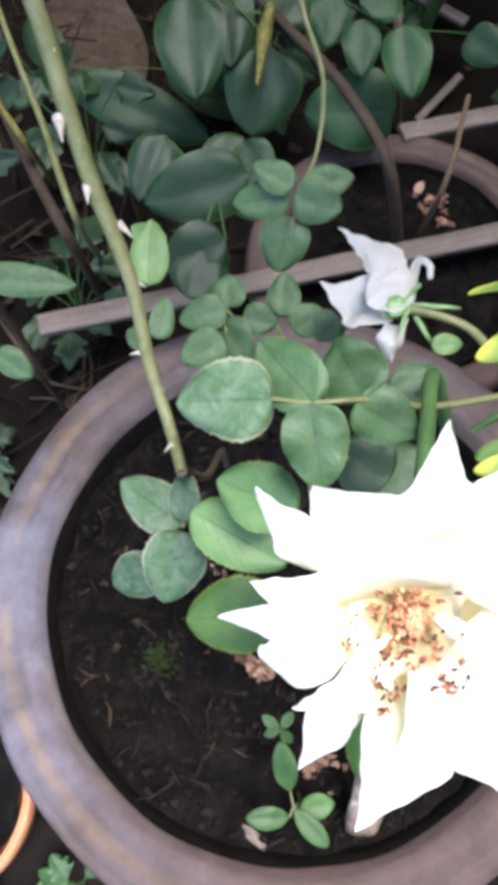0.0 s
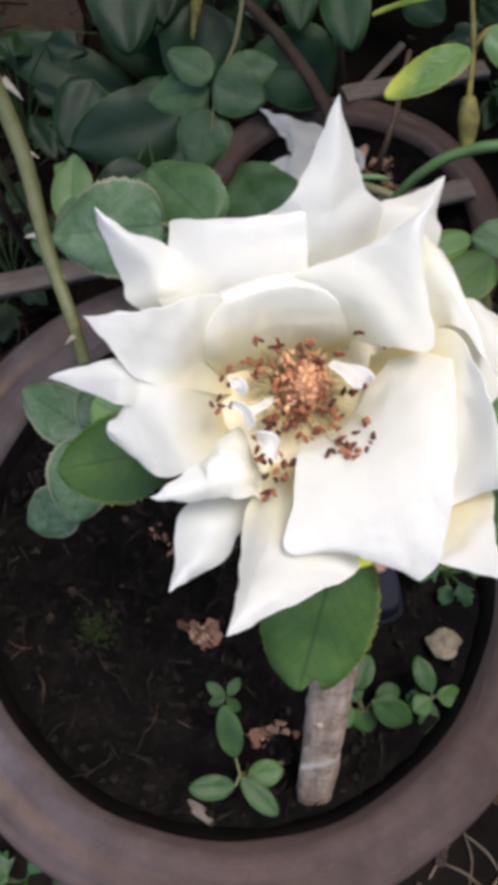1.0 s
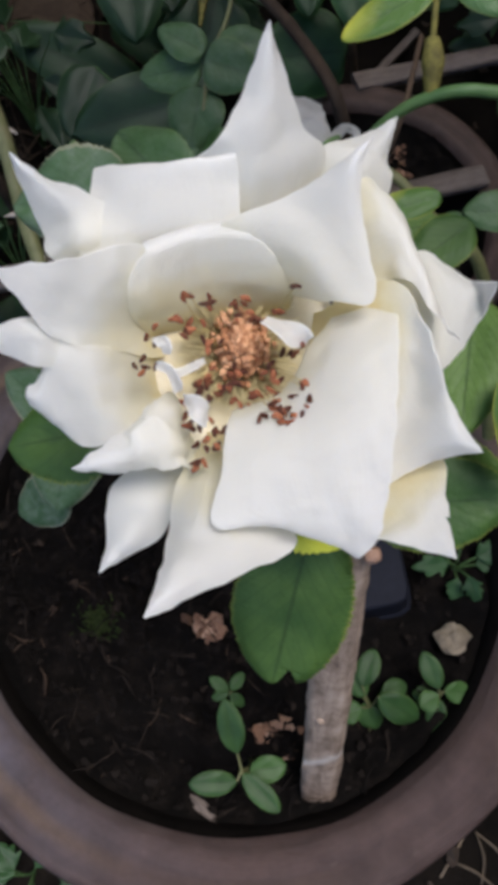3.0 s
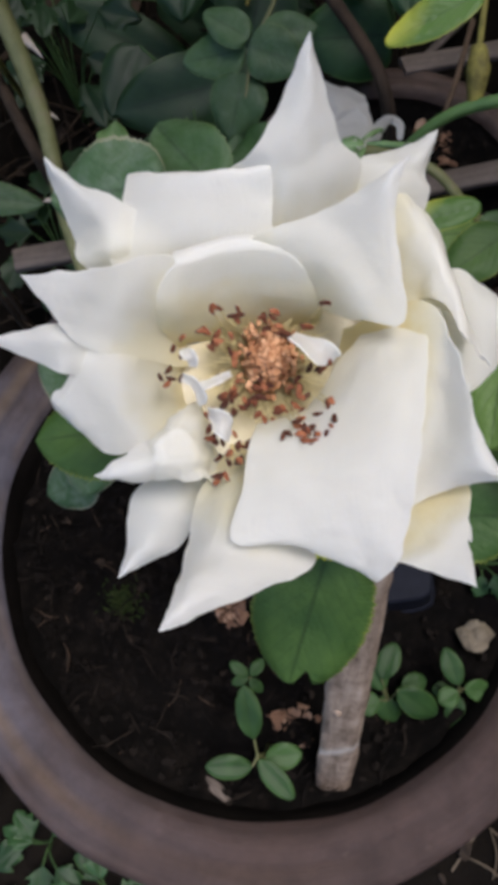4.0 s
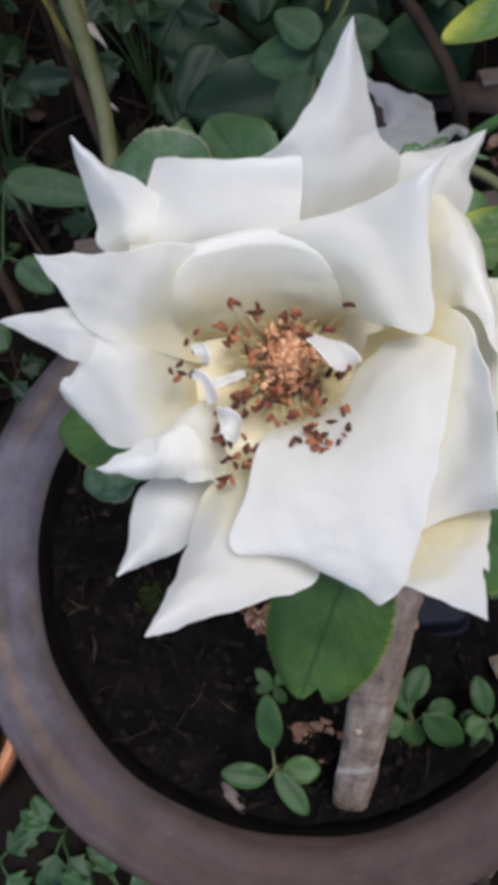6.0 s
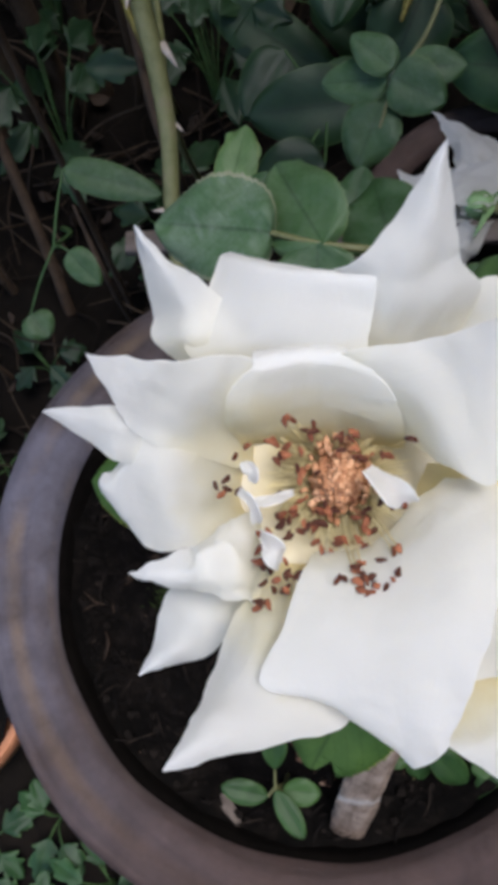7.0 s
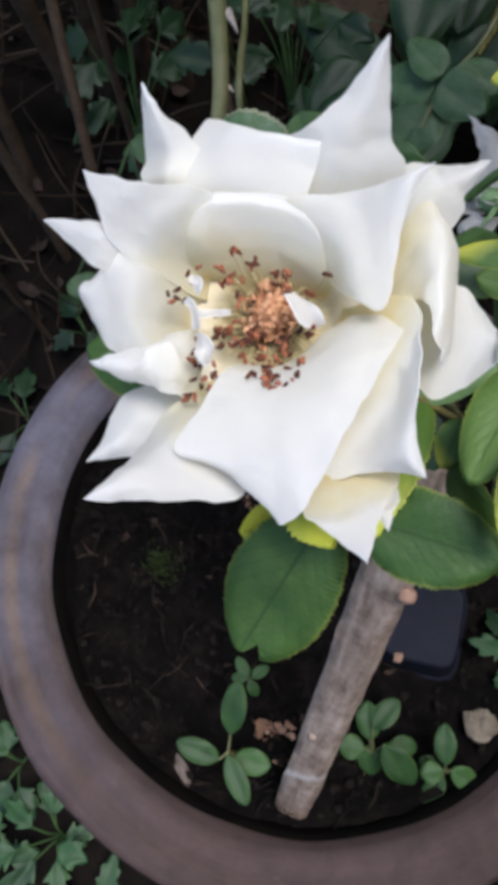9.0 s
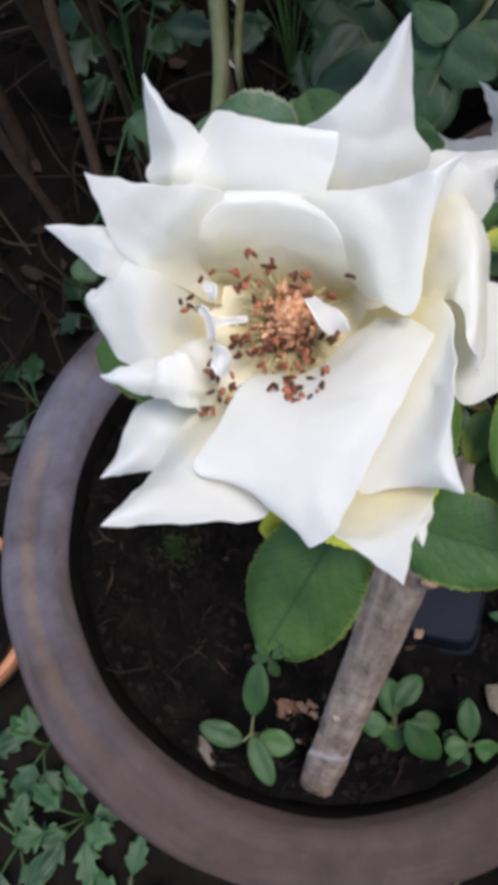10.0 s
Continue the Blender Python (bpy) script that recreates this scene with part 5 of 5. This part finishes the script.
    shape = [(-1, -0.8), (-1, 0.7), (-0.9, 1), (0.9, 1), (1, 0.7), (1, -0.8), (0.9, -1), (-0.9, -1)]
    for i in range(n + 1):
        for k, (p, q) in enumerate(shape):
            wob = noise.noise(Vector((i * 0.3, k, a.x * 20)))
            verts.append(Vector((length * i / n, (p + 0.08 * wob) * width / 2, (q + 0.15 * wob) * thick / 2)))
    m = len(shape)
    for i in range(n):
        for k in range(m):
            faces.append((i * m + k, i * m + (k + 1) % m, (i + 1) * m + (k + 1) % m, (i + 1) * m + k))
    faces += [tuple(reversed(range(m))), tuple(range(n * m, n * m + m))]
    ob = mesh_object("wooden_lath", verts, faces, SLAT)
    ob.matrix_world = Matrix.Translation(a) @ Matrix((way, side, up)).transposed().to_4x4()
    return tagged(ob, label, "lath")


slat((-0.4032, 0.2274, 0.1720), (0.1269, 0.5767, 0.1680), 0.028, 0.012, "long grey weathered lath lying across the smaller pot")
slat((-0.0686, 0.6720, 0.1600), (0.1044, 0.8066, 0.1400), 0.026, 0.012, "pale grey lath lying on the far rim of the smaller pot")
slat((-0.0626, 0.8193, 0.0300), (-0.0217, 0.9205, 0.0400), 0.012, 0.008, "short pale grey stick behind the smaller pot")
slat((-0.1403, 1.0740, 0.0300), (-0.0431, 1.0435, 0.0300), 0.02, 0.008, "short pale dry stick on the earth")

tagged(leaf(None, (-0.72, 0.87, 0.03), (-0.50, 0.69, 0.05), 0.17, DRY_BROAD, fold=0.12, droop=0.02, name="dry_leaf", ripple=0.08), "large dry brown leaf lying on the shaded earth", "leaf")

# ---- sprouts and litter on the soil ----
def sprout(label, foot, leaves, mat=LEAF_SEEDLING):
    plant = anchor("seedling", foot)
    tagged(plant, label, "seedling", "seedlings in the pot")
    mid = sum((Vector(s[0]) for s in leaves), Vector()) / len(leaves)
    stem(plant, [foot, Vector(foot).lerp(mid, 0.6) + Vector((0.003, 0, 0)), mid], [0.0018, 0.0015, 0.0012], STEM, sides=7)
    for s in leaves:
        if (Vector(s[0]) - mid).length > 0.003:
            stem(plant, [mid, s[0]], [0.001, 0.0008], STEM, "leaf_stalk", sides=6)
        leaf(plant, s[0], s[1], s[2] * 0.86, mat, fold=0.25, droop=0.12, blunt=1.25)
    return plant


sprout("small seedling with four smooth oval leaves", (0.062, -0.155, 0.285), [((0.0496, -0.1528, 0.3649), (0.0302, -0.1235, 0.3874), 0.0214), ((0.0554, -0.1712, 0.3603), (0.0247, -0.1838, 0.3684), 0.0205), ((0.0578, -0.1649, 0.3620), (0.0912, -0.1807, 0.3633), 0.0186), ((0.0623, -0.1626, 0.3516), (0.0866, -0.1502, 0.3548), 0.0227)])
sprout("tiny seedling low on the soil", (0.0284, -0.1132, 0.2880), [((0.0278, -0.1120, 0.3030), (0.0105, -0.1068, 0.3089), 0.0118), ((0.0296, -0.1104, 0.3029), (0.0341, -0.0942, 0.3058), 0.0118), ((0.0300, -0.1130, 0.3021), (0.0435, -0.1187, 0.2971), 0.0114), ((0.0278, -0.1120, 0.3030), (0.0174, -0.1216, 0.3033), 0.0104)])
sprout("bushy seedling with glossy oval leaves", (0.1437, -0.0836, 0.2900), [((0.1271, -0.0755, 0.3345), (0.1278, -0.0467, 0.3416), 0.0211), ((0.1315, -0.0827, 0.3262), (0.1117, -0.0641, 0.3362), 0.0222), ((0.1329, -0.0900, 0.3187), (0.1167, -0.1021, 0.3200), 0.0224), ((0.1353, -0.0851, 0.3139), (0.1508, -0.1024, 0.3054), 0.0225), ((0.1408, -0.0796, 0.3405), (0.1787, -0.0861, 0.3286), 0.0269), ((0.1475, -0.0739, 0.3081), (0.1656, -0.0601, 0.3067), 0.0200), ((0.1517, -0.1092, 0.2768), (0.1534, -0.1286, 0.2715), 0.0178), ((0.1586, -0.1029, 0.2765), (0.1778, -0.1032, 0.2713), 0.0169)])
sprout("seedling with oval leaves by the rim", (0.1942, -0.0547, 0.2900), [((0.1854, -0.0579, 0.3340), (0.1657, -0.0373, 0.3444), 0.0191), ((0.1884, -0.0613, 0.3217), (0.1768, -0.0747, 0.3214), 0.0194), ((0.1932, -0.0568, 0.3215), (0.2147, -0.0511, 0.3172), 0.0203), ((0.1930, -0.0633, 0.3092), (0.1956, -0.0895, 0.3020), 0.0188), ((0.1857, -0.0620, 0.3009), (0.1730, -0.0649, 0.3035), 0.0155)])


def moss(place, spread, count, seed):
    """A low tuft of fine green blades."""
    rng = random.Random(seed)
    pieces = []
    for k in range(count):
        a, r = rng.uniform(0, 6.3), abs(rng.gauss(0, spread * 0.5))
        foot = Vector((r * math.cos(a), r * 0.7 * math.sin(a), -0.002))
        head = foot + Vector((rng.uniform(-0.006, 0.006), rng.uniform(-0.006, 0.006), rng.uniform(0.003, 0.009)))
        pieces.append(tube([foot, foot.lerp(head, 0.6) + Vector((0, 0, 0.001)), head], [0.0006, 0.0009, 0.0002], 4, 2))
    ob = mesh_object("moss_tuft", *merged(pieces), MOSS)
    ob.location = place
    return tagged(ob, "low tuft of dull green moss on the soil", "moss", kind="stuff")


moss((-0.0981, -0.0930, 0.2890), 0.024, 260, 23)


def litter(name, label, place, size, squash, mat, seed, category):
    v, f = blob((0, 0, 0), size, squash, seed, 9, 14, 0.55)
    ob = mesh_object(name, v, f, mat, smooth=False)
    ob.location = place
    return tagged(ob, label, category)


litter("pebble", "pale angular stone on the soil", Vector((0.1923, -0.0123, 0.3000)) + Vector((0, 0, 0.006)), 0.0125, 0.6, STONE, 4, "stone")
def flake(rng, at, size, ragged=0.7):
    turn = Euler((rng.uniform(-0.5, 0.5), rng.uniform(-0.5, 0.5), rng.uniform(0, 6.3))).to_matrix()
    n = 9
    ring = []
    for k in range(n):
        a = 2 * math.pi * k / n
        q = size * rng.uniform(ragged, 1.08)
        ring.append(Vector(at) + turn @ Vector((math.cos(a) * q, math.sin(a) * q * 0.6, 0.25 * size * math.cos(2 * a))))
    low = [p - Vector((0, 0, 0.0006)) for p in ring]
    faces = [tuple(range(n)), tuple(reversed(range(n, 2 * n)))] + [(k, k + n, (k + 1) % n + n, (k + 1) % n) for k in range(n)]
    return ring + low, faces


def scraps(label, place, spread, count, size, seed, mat=DRY_LEAF):
    rng = random.Random(seed)
    pieces = [flake(rng, (rng.gauss(0, spread), rng.gauss(0, spread * 0.7), 0.002 + rng.random() * 0.005), size * rng.uniform(0.3, 1.5) ** 1.3, 0.35) for k in range(count)]
    ob = mesh_object("leaf_litter", *merged(pieces), mat, smooth=False)
    ob.location = place
    return tagged(ob, label, "litter", kind="stuff")


scraps("reddish brown rotting leaf scraps on the soil", (0.0764, -0.1306, 0.2870), 0.0075, 34, 0.0075, 8)
# Pale tone of these scraps stands in for a dapple of sun.
scraps("pinkish brown scraps of dry leaf on the soil, paled for a sun dapple", (-0.0070, -0.0683, 0.2870), 0.0075, 34, 0.0070, 12)
scraps("small pale scraps of dry leaf on the soil", (-0.0702, 0.0036, 0.2870), 0.006, 12, 0.005, 15)
scraps("brown scraps of dry leaf at the edge of the soil", (-0.1622, -0.1584, 0.2870), 0.007, 8, 0.005, 17)
scraps("brown leaf scraps in the smaller pot", (0.0148, 0.6093, 0.1200), 0.017, 40, 0.010, 19)


def fibres(place, radius, level, count, seed):
    rng = random.Random(seed)
    pieces = []
    for k in range(count):
        r, a = radius * math.sqrt(rng.random()), rng.uniform(0, 6.3)
        if rng.random() < 0.75 * min(1.0, max(0.0, (r * math.cos(a) + 0.06) / 0.12)):
            continue
        at = Vector((r * math.cos(a), r * math.sin(a), level + heaped(r / 0.2135) + 0.003 + 0.010 * noise.noise(Vector((r * math.cos(a), r * math.sin(a), 0)) * 9) + rng.uniform(0.001, 0.006)))
        if rng.random() < 0.65:
            b = rng.uniform(0, 6.3)
            d = Vector((math.cos(b), math.sin(b), rng.uniform(-0.2, 0.2))) * rng.uniform(0.004, 0.013)
            pieces.append(tube([at - d, at + Vector((rng.uniform(-0.003, 0.003), rng.uniform(-0.003, 0.003), 0.002)), at + d], [0.0005, 0.0009, 0.0004], 5, 3))
        else:
            pieces.append(flake(rng, at, 0.0015 + 0.008 * rng.random() ** 2.6, 0.4))
    ob = mesh_object("soil_fibres", *merged(pieces), FIBRE, smooth=False)
    ob.location = place
    return tagged(ob, "rotted fibres, bark bits and leaf crumbs on the soil", "litter", kind="stuff")


fibres((0, 0, 0), 0.208, SOIL_Z, 1500, 31)


def fallen_leaves(count, seed):
    rng = random.Random(seed)
    pieces = []
    while len(pieces) < count:
        x, y = rng.uniform(-1.0, 0.5), rng.uniform(-0.5, 1.1)
        if math.hypot(x, y) < 0.30 or math.hypot(x + 0.01, y - 0.485) < 0.23 or math.hypot(x + 0.285, y + 0.305) < 0.12:
            continue
        pieces.append(flake(rng, (x, y, 0.012 + 0.012 * rng.random()), rng.uniform(0.005, 0.018)))
    return tagged(mesh_object("fallen_leaves", *merged(pieces), DRY_LEAF_OLD, smooth=False), "brown fallen leaves rotting on the earth", "litter", kind="stuff")


fallen_leaves(240, 41)


def dead_stems(count, seed):
    """A tangle of thin dead stems, lying and leaning in the shade beside the pots."""
    rng = random.Random(seed)
    pieces = []
    while len(pieces) < count:
        x, y = rng.uniform(-1.0, -0.28), rng.uniform(-0.25, 1.0)
        if math.hypot(x, y) < 0.32 or math.hypot(x + 0.285, y + 0.305) < 0.14:
            continue
        a, rise, l = rng.uniform(0, 6.3), abs(rng.gauss(0, 0.5)), rng.uniform(0.06, 0.25)
        foot = Vector((x, y, 0.004))
        head = foot + Vector((math.cos(a), math.sin(a), rise)).normalized() * l
        if math.hypot(head.x, head.y) < 0.30:
            continue
        bend = (foot + head) / 2 + Vector((rng.uniform(-0.02, 0.02), rng.uniform(-0.02, 0.02), 0.015))
        r = rng.uniform(0.0008, 0.0028)
        pieces.append(tube([foot, bend, head], [r, r * 0.9, r * 0.5], 6, 4))
    return tagged(mesh_object("dead_stems", *merged(pieces), DEAD_STEM), "tangle of thin dead brown stems on the shaded earth", "litter", kind="stuff")


dead_stems(420, 61)
peg = litter("wood_chip", "small brown wood chip on the soil", (0.0394, -0.2026, 0.2990), 0.0048, 0.6, SLAT, 21, "chip")
peg.scale, peg.rotation_euler = (2.9, 0.9, 1), (0, 0, radians(-18))

# black plastic nursery pot half sunk in the soil
def plastic_pot(place):
    """A square tapered pot turned upside down."""
    def shell(rows, closed):
        verts, faces = [], []
        for w, z in rows:
            for k in range(32):
                a = 2 * math.pi * k / 32
                c, s = math.cos(a), math.sin(a)
                m = (abs(c) ** 6 + abs(s) ** 6) ** (-1 / 6)
                verts.append((w * m * c, w * 1.15 * m * s, z))
        for i in range(len(rows) - 1):
            for k in range(32):
                p, q = i * 32 + k, i * 32 + (k + 1) % 32
                faces.append((p, q, q + 32, p + 32))
        if closed:
            faces.append(tuple(range(len(verts) - 32, len(verts))))
        return verts, faces

    ob = mesh_object("plastic_pot", *shell([(0.0345, 0.006), (0.030, 0.050), (0.0293, 0.0535), (0.028, 0.055), (0.027, 0.0553)], True), PLASTIC)
    ob.location = place
    ob.rotation_euler = (radians(4), radians(-5), radians(28))
    mesh_object("rim", *shell([(0.034, -0.002), (0.0368, 0.0), (0.0372, 0.003), (0.0365, 0.0075), (0.0346, 0.0085)], False), PLASTIC, ob)
    return tagged(ob, "small black plastic pot upside down on the soil", "pot")


plastic_pot(PLASTIC_AT)
crumb = litter("wood_chip", "brown crumb of bark lying on the black plastic pot", (0.1078, -0.0210, 0.3395), 0.0036, 0.7, DRY_LEAF, 33, "chip")
crumb.scale = (0.9, 1.3, 1)
scraps("orange-brown scraps of dry leaf beside the stone", (0.2138, -0.0302, 0.2960), 0.006, 12, 0.0065, 27)


def crumbs(place, radius, level, count, label, seed):
    rng = random.Random(seed)
    pieces = []
    for k in range(count):
        r, a = radius * math.sqrt(rng.random()), rng.uniform(0, 2 * math.pi)
        size = 0.0009 + 0.0034 * rng.random() ** 3
        pieces.append(blob((r * math.cos(a), r * math.sin(a), level + heaped(r / (radius + 0.006)) + size * 0.5 + 0.002 + 0.008 * noise.noise(Vector((r * math.cos(a) * 9, r * math.sin(a) * 9, 0)))), size, 0.55, k, 3, 6, 1.1))
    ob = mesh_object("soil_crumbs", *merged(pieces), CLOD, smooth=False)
    ob.location = place
    return tagged(ob, label, "soil", kind="stuff")


crumbs((0, 0, 0), 0.207, SOIL_Z + 0.001, 1700, "loose dark crumbs and bits on the soil", 3)
crumbs((-0.01, 0.485, 0), 0.150, 0.118, 300, "loose crumbs on the soil of the smaller pot", 4)

# ---- terracotta pot and weeds beside the big pot ----
def terracotta_pot(place, r):
    profile = [(r * 0.62, 0), (r * 0.86, 0.085), (r * 0.95, 0.085), (r, 0.09), (r * 1.01, 0.118), (r * 0.985, 0.124), (r * 0.90, 0.122), (r * 0.885, 0.11), (r * 0.6, 0.02), (0.001, 0.02)]
    v, f = lathe(profile, 72, 0.001)
    ob = mesh_object("terracotta_pot", v, f, TERRACOTTA)
    ob.location = place
    tagged(ob, "orange terracotta flower pot standing on the earth", "pot")
    soil_bed(place, r * 0.87, 0.10, 0.5, "soil in the terracotta pot", 9.0)


terracotta_pot(TERRACOTTA_AT, 0.10)


def weed(place, height, spread, count, seed, label, mat=LEAF_WEED, size=0.04):
    rng = random.Random(seed)
    plant = anchor("weed", place)
    tagged(plant, label, "weed", "weeds on the ground")
    foot = Vector(place)
    for k in range(count):
        a = 2.4 * k + rng.uniform(-0.4, 0.4)
        h = height * rng.uniform(0.4, 1.0)
        out = Vector((math.cos(a), math.sin(a), 0)) * spread * rng.uniform(0.35, 1.0)
        base = foot + out * 0.55 + Vector((0, 0, h))
        tip = base + out.normalized() * size * rng.uniform(0.8, 1.4) + Vector((0, 0, rng.uniform(-0.01, 0.008)))
        stem(plant, [foot, foot + out * 0.2 + Vector((0, 0, h * 0.6)), base], [0.0014, 0.0009], STEM_DARK, sides=6)
        leaf(plant, base, tip, size * rng.uniform(0.5, 0.75), mat, 3, blunt=0.95, rows=36, tooth=0.6, pointed=0.85, ripple=0.05, fold=0.3)
    return plant


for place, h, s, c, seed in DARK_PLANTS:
    weed(place, h, s, c, seed, "low foliage beside the pot, its shade put into dark leaves", LEAF_DARK, 0.055)

# Weeds on the far left take the darker leaf in place of shade.
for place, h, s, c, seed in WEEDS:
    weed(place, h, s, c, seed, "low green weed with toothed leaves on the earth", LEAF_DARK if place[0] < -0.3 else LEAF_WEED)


weed(POT_WEED, 0.045, 0.035, 7, 52, "small lobed weed growing in the pot beside the rim", LEAF_WEED, 0.026)


def straws(place, count, seed):
    rng = random.Random(seed)
    for k in range(count):
        a = rng.uniform(0, math.pi)
        at = Vector(place) + Vector((rng.uniform(-0.06, 0.06), rng.uniform(-0.06, 0.06), 0.008 + 0.004 * k / count))
        d = Vector((math.cos(a), math.sin(a), 0)) * rng.uniform(0.02, 0.05)
        twig("straw", "dry straw lying on the earth", [at - d, at + Vector((0.004, 0.003, 0.003)), at + d], [0.0012, 0.0016, 0.001], STRAW, "straw")["group"] = "straws"


straws((0.3277, -0.1905, 0.0000), 9, 2)


# ---- unseen dark hedge, added to block sky light at the back and sides ----
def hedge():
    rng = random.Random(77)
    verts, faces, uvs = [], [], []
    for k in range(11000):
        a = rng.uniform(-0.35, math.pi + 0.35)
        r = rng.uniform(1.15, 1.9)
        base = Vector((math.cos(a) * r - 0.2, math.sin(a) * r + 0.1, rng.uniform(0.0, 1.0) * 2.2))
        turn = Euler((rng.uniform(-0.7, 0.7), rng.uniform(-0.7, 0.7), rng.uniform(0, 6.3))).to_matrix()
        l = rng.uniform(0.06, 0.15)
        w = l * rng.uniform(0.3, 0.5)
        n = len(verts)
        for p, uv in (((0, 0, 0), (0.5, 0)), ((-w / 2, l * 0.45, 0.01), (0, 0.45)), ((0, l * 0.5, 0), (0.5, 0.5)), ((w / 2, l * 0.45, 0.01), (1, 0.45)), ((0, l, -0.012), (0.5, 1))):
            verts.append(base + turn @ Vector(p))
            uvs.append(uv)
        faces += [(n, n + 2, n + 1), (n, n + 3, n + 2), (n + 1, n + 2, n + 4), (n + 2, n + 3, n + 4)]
    return tagged(mesh_object("hedge", verts, faces, LEAF_DARK, uvs=uvs), "unseen dense dark green shrubbery, added to block side light from the bed", "hedge", kind="stuff")


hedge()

# Unseen dark sheet, added behind the hedge to block more sky light.
blocker_v, blocker_f = [], []
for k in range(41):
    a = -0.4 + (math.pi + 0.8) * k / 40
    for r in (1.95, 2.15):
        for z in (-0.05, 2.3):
            blocker_v.append((r * math.cos(a) - 0.2, r * math.sin(a) + 0.1, z + (0.15 * noise.noise(Vector((k * 0.7, 0, 0))) if z > 0 else 0)))
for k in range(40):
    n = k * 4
    blocker_f += [(n, n + 1, n + 5, n + 4), (n + 2, n + 6, n + 7, n + 3), (n + 1, n + 3, n + 7, n + 5)]
tagged(mesh_object("backdrop", blocker_v, blocker_f, EARTH), "unseen dark sheet added behind the shrubbery to block light", "hedge", kind="structure")


# ---- unseen tree added to hang over the back of the bed and shade it ----
def shade_tree():
    rng = random.Random(91)
    tree = anchor("shade_tree", (-1.25, 0.75, 0.0))
    tagged(tree, "unseen broad-leaved tree added to shade the back of the bed", "tree")
    stem(tree, [(-1.25, 0.75, -0.05), (-1.22, 0.72, 0.8), (-1.1, 0.62, 1.5), (-0.8, 0.5, 2.0)], [0.07, 0.06, 0.045, 0.03], STEM_BROWN, "trunk", sides=14, rough=0.15)
    for a, b in (((-1.1, 0.62, 1.5), (-0.5, 0.1, 1.75)), ((-1.1, 0.62, 1.5), (-0.4, 0.9, 1.8)), ((-0.8, 0.5, 2.0), (0.2, 0.6, 2.0)), ((-0.8, 0.5, 2.0), (-0.9, -0.1, 2.05)), ((-1.2, 0.7, 1.1), (-1.5, 0.1, 1.7))):
        a, b = Vector(a), Vector(b)
        stem(tree, [a, (a + b) / 2 + Vector((0, 0, 0.08)), b], [0.026, 0.018, 0.008], STEM_BROWN, "limb", sides=8, rough=0.15)
    verts, faces, uvs = [], [], []
    for k in range(7800):
        x, y, z = rng.uniform(-1.7, 0.9), rng.uniform(-0.75, 1.5), 1.45 + 0.6 * rng.random()
        clump = noise.noise(Vector((x * 3.2, y * 3.2, 4.0)))
        fall_x, fall_y = x - 0.153 * (z - 0.9), y - 0.051 * (z - 0.9)
        # Leaves thin out where their shadow would fall on the bloom.
        edge = (fall_y - 0.04 + 1.2 * min(0.5, max(0.0, -fall_x - 0.05)) + 0.8 * min(0.6, max(0.0, fall_x - 0.26))) / 0.12
        if rng.random() > min(1.0, edge) * (0.30 + 0.45 * clump):
            continue
        base = Vector((x, y, z))
        turn = Euler((rng.uniform(-0.6, 0.6), rng.uniform(-0.6, 0.6), rng.uniform(0, 6.3))).to_matrix()
        l = rng.uniform(0.07, 0.14)
        w = l * rng.uniform(0.4, 0.6)
        n = len(verts)
        for p, uv in (((0, 0, 0), (0.5, 0)), ((-w / 2, l * 0.45, 0.01), (0, 0.45)), ((0, l * 0.5, 0), (0.5, 0.5)), ((w / 2, l * 0.45, 0.01), (1, 0.45)), ((0, l, -0.012), (0.5, 1))):
            verts.append(base + turn @ Vector(p))
            uvs.append(uv)
        faces += [(n, n + 2, n + 1), (n, n + 3, n + 2), (n + 1, n + 2, n + 4), (n + 2, n + 3, n + 4)]
    crown = under(tree, mesh_object("crown", verts, faces, LEAF_WEED, uvs=uvs))
    crown["kind"] = "stuff"


shade_tree()


# Unseen wall, added to cut sky light from the right.
def blocking_wall():
    verts, faces = [], []
    pts = [(1.25, -2.6), (1.25, 1.2)]
    for (x, y) in pts:
        for dx in (0, 0.2):
            for z in (-0.05, 2.4):
                verts.append((x + dx, y, z))
    faces = [(0, 4, 5, 1), (2, 3, 7, 6), (1, 5, 7, 3), (0, 1, 3, 2), (4, 6, 7, 5)]
    return tagged(mesh_object("unseen_wall_east", verts, faces, STEM_BROWN, smooth=False), "unseen plain weathered brown wall, added beside the bed to cut light", "wall", kind="structure")


blocking_wall()
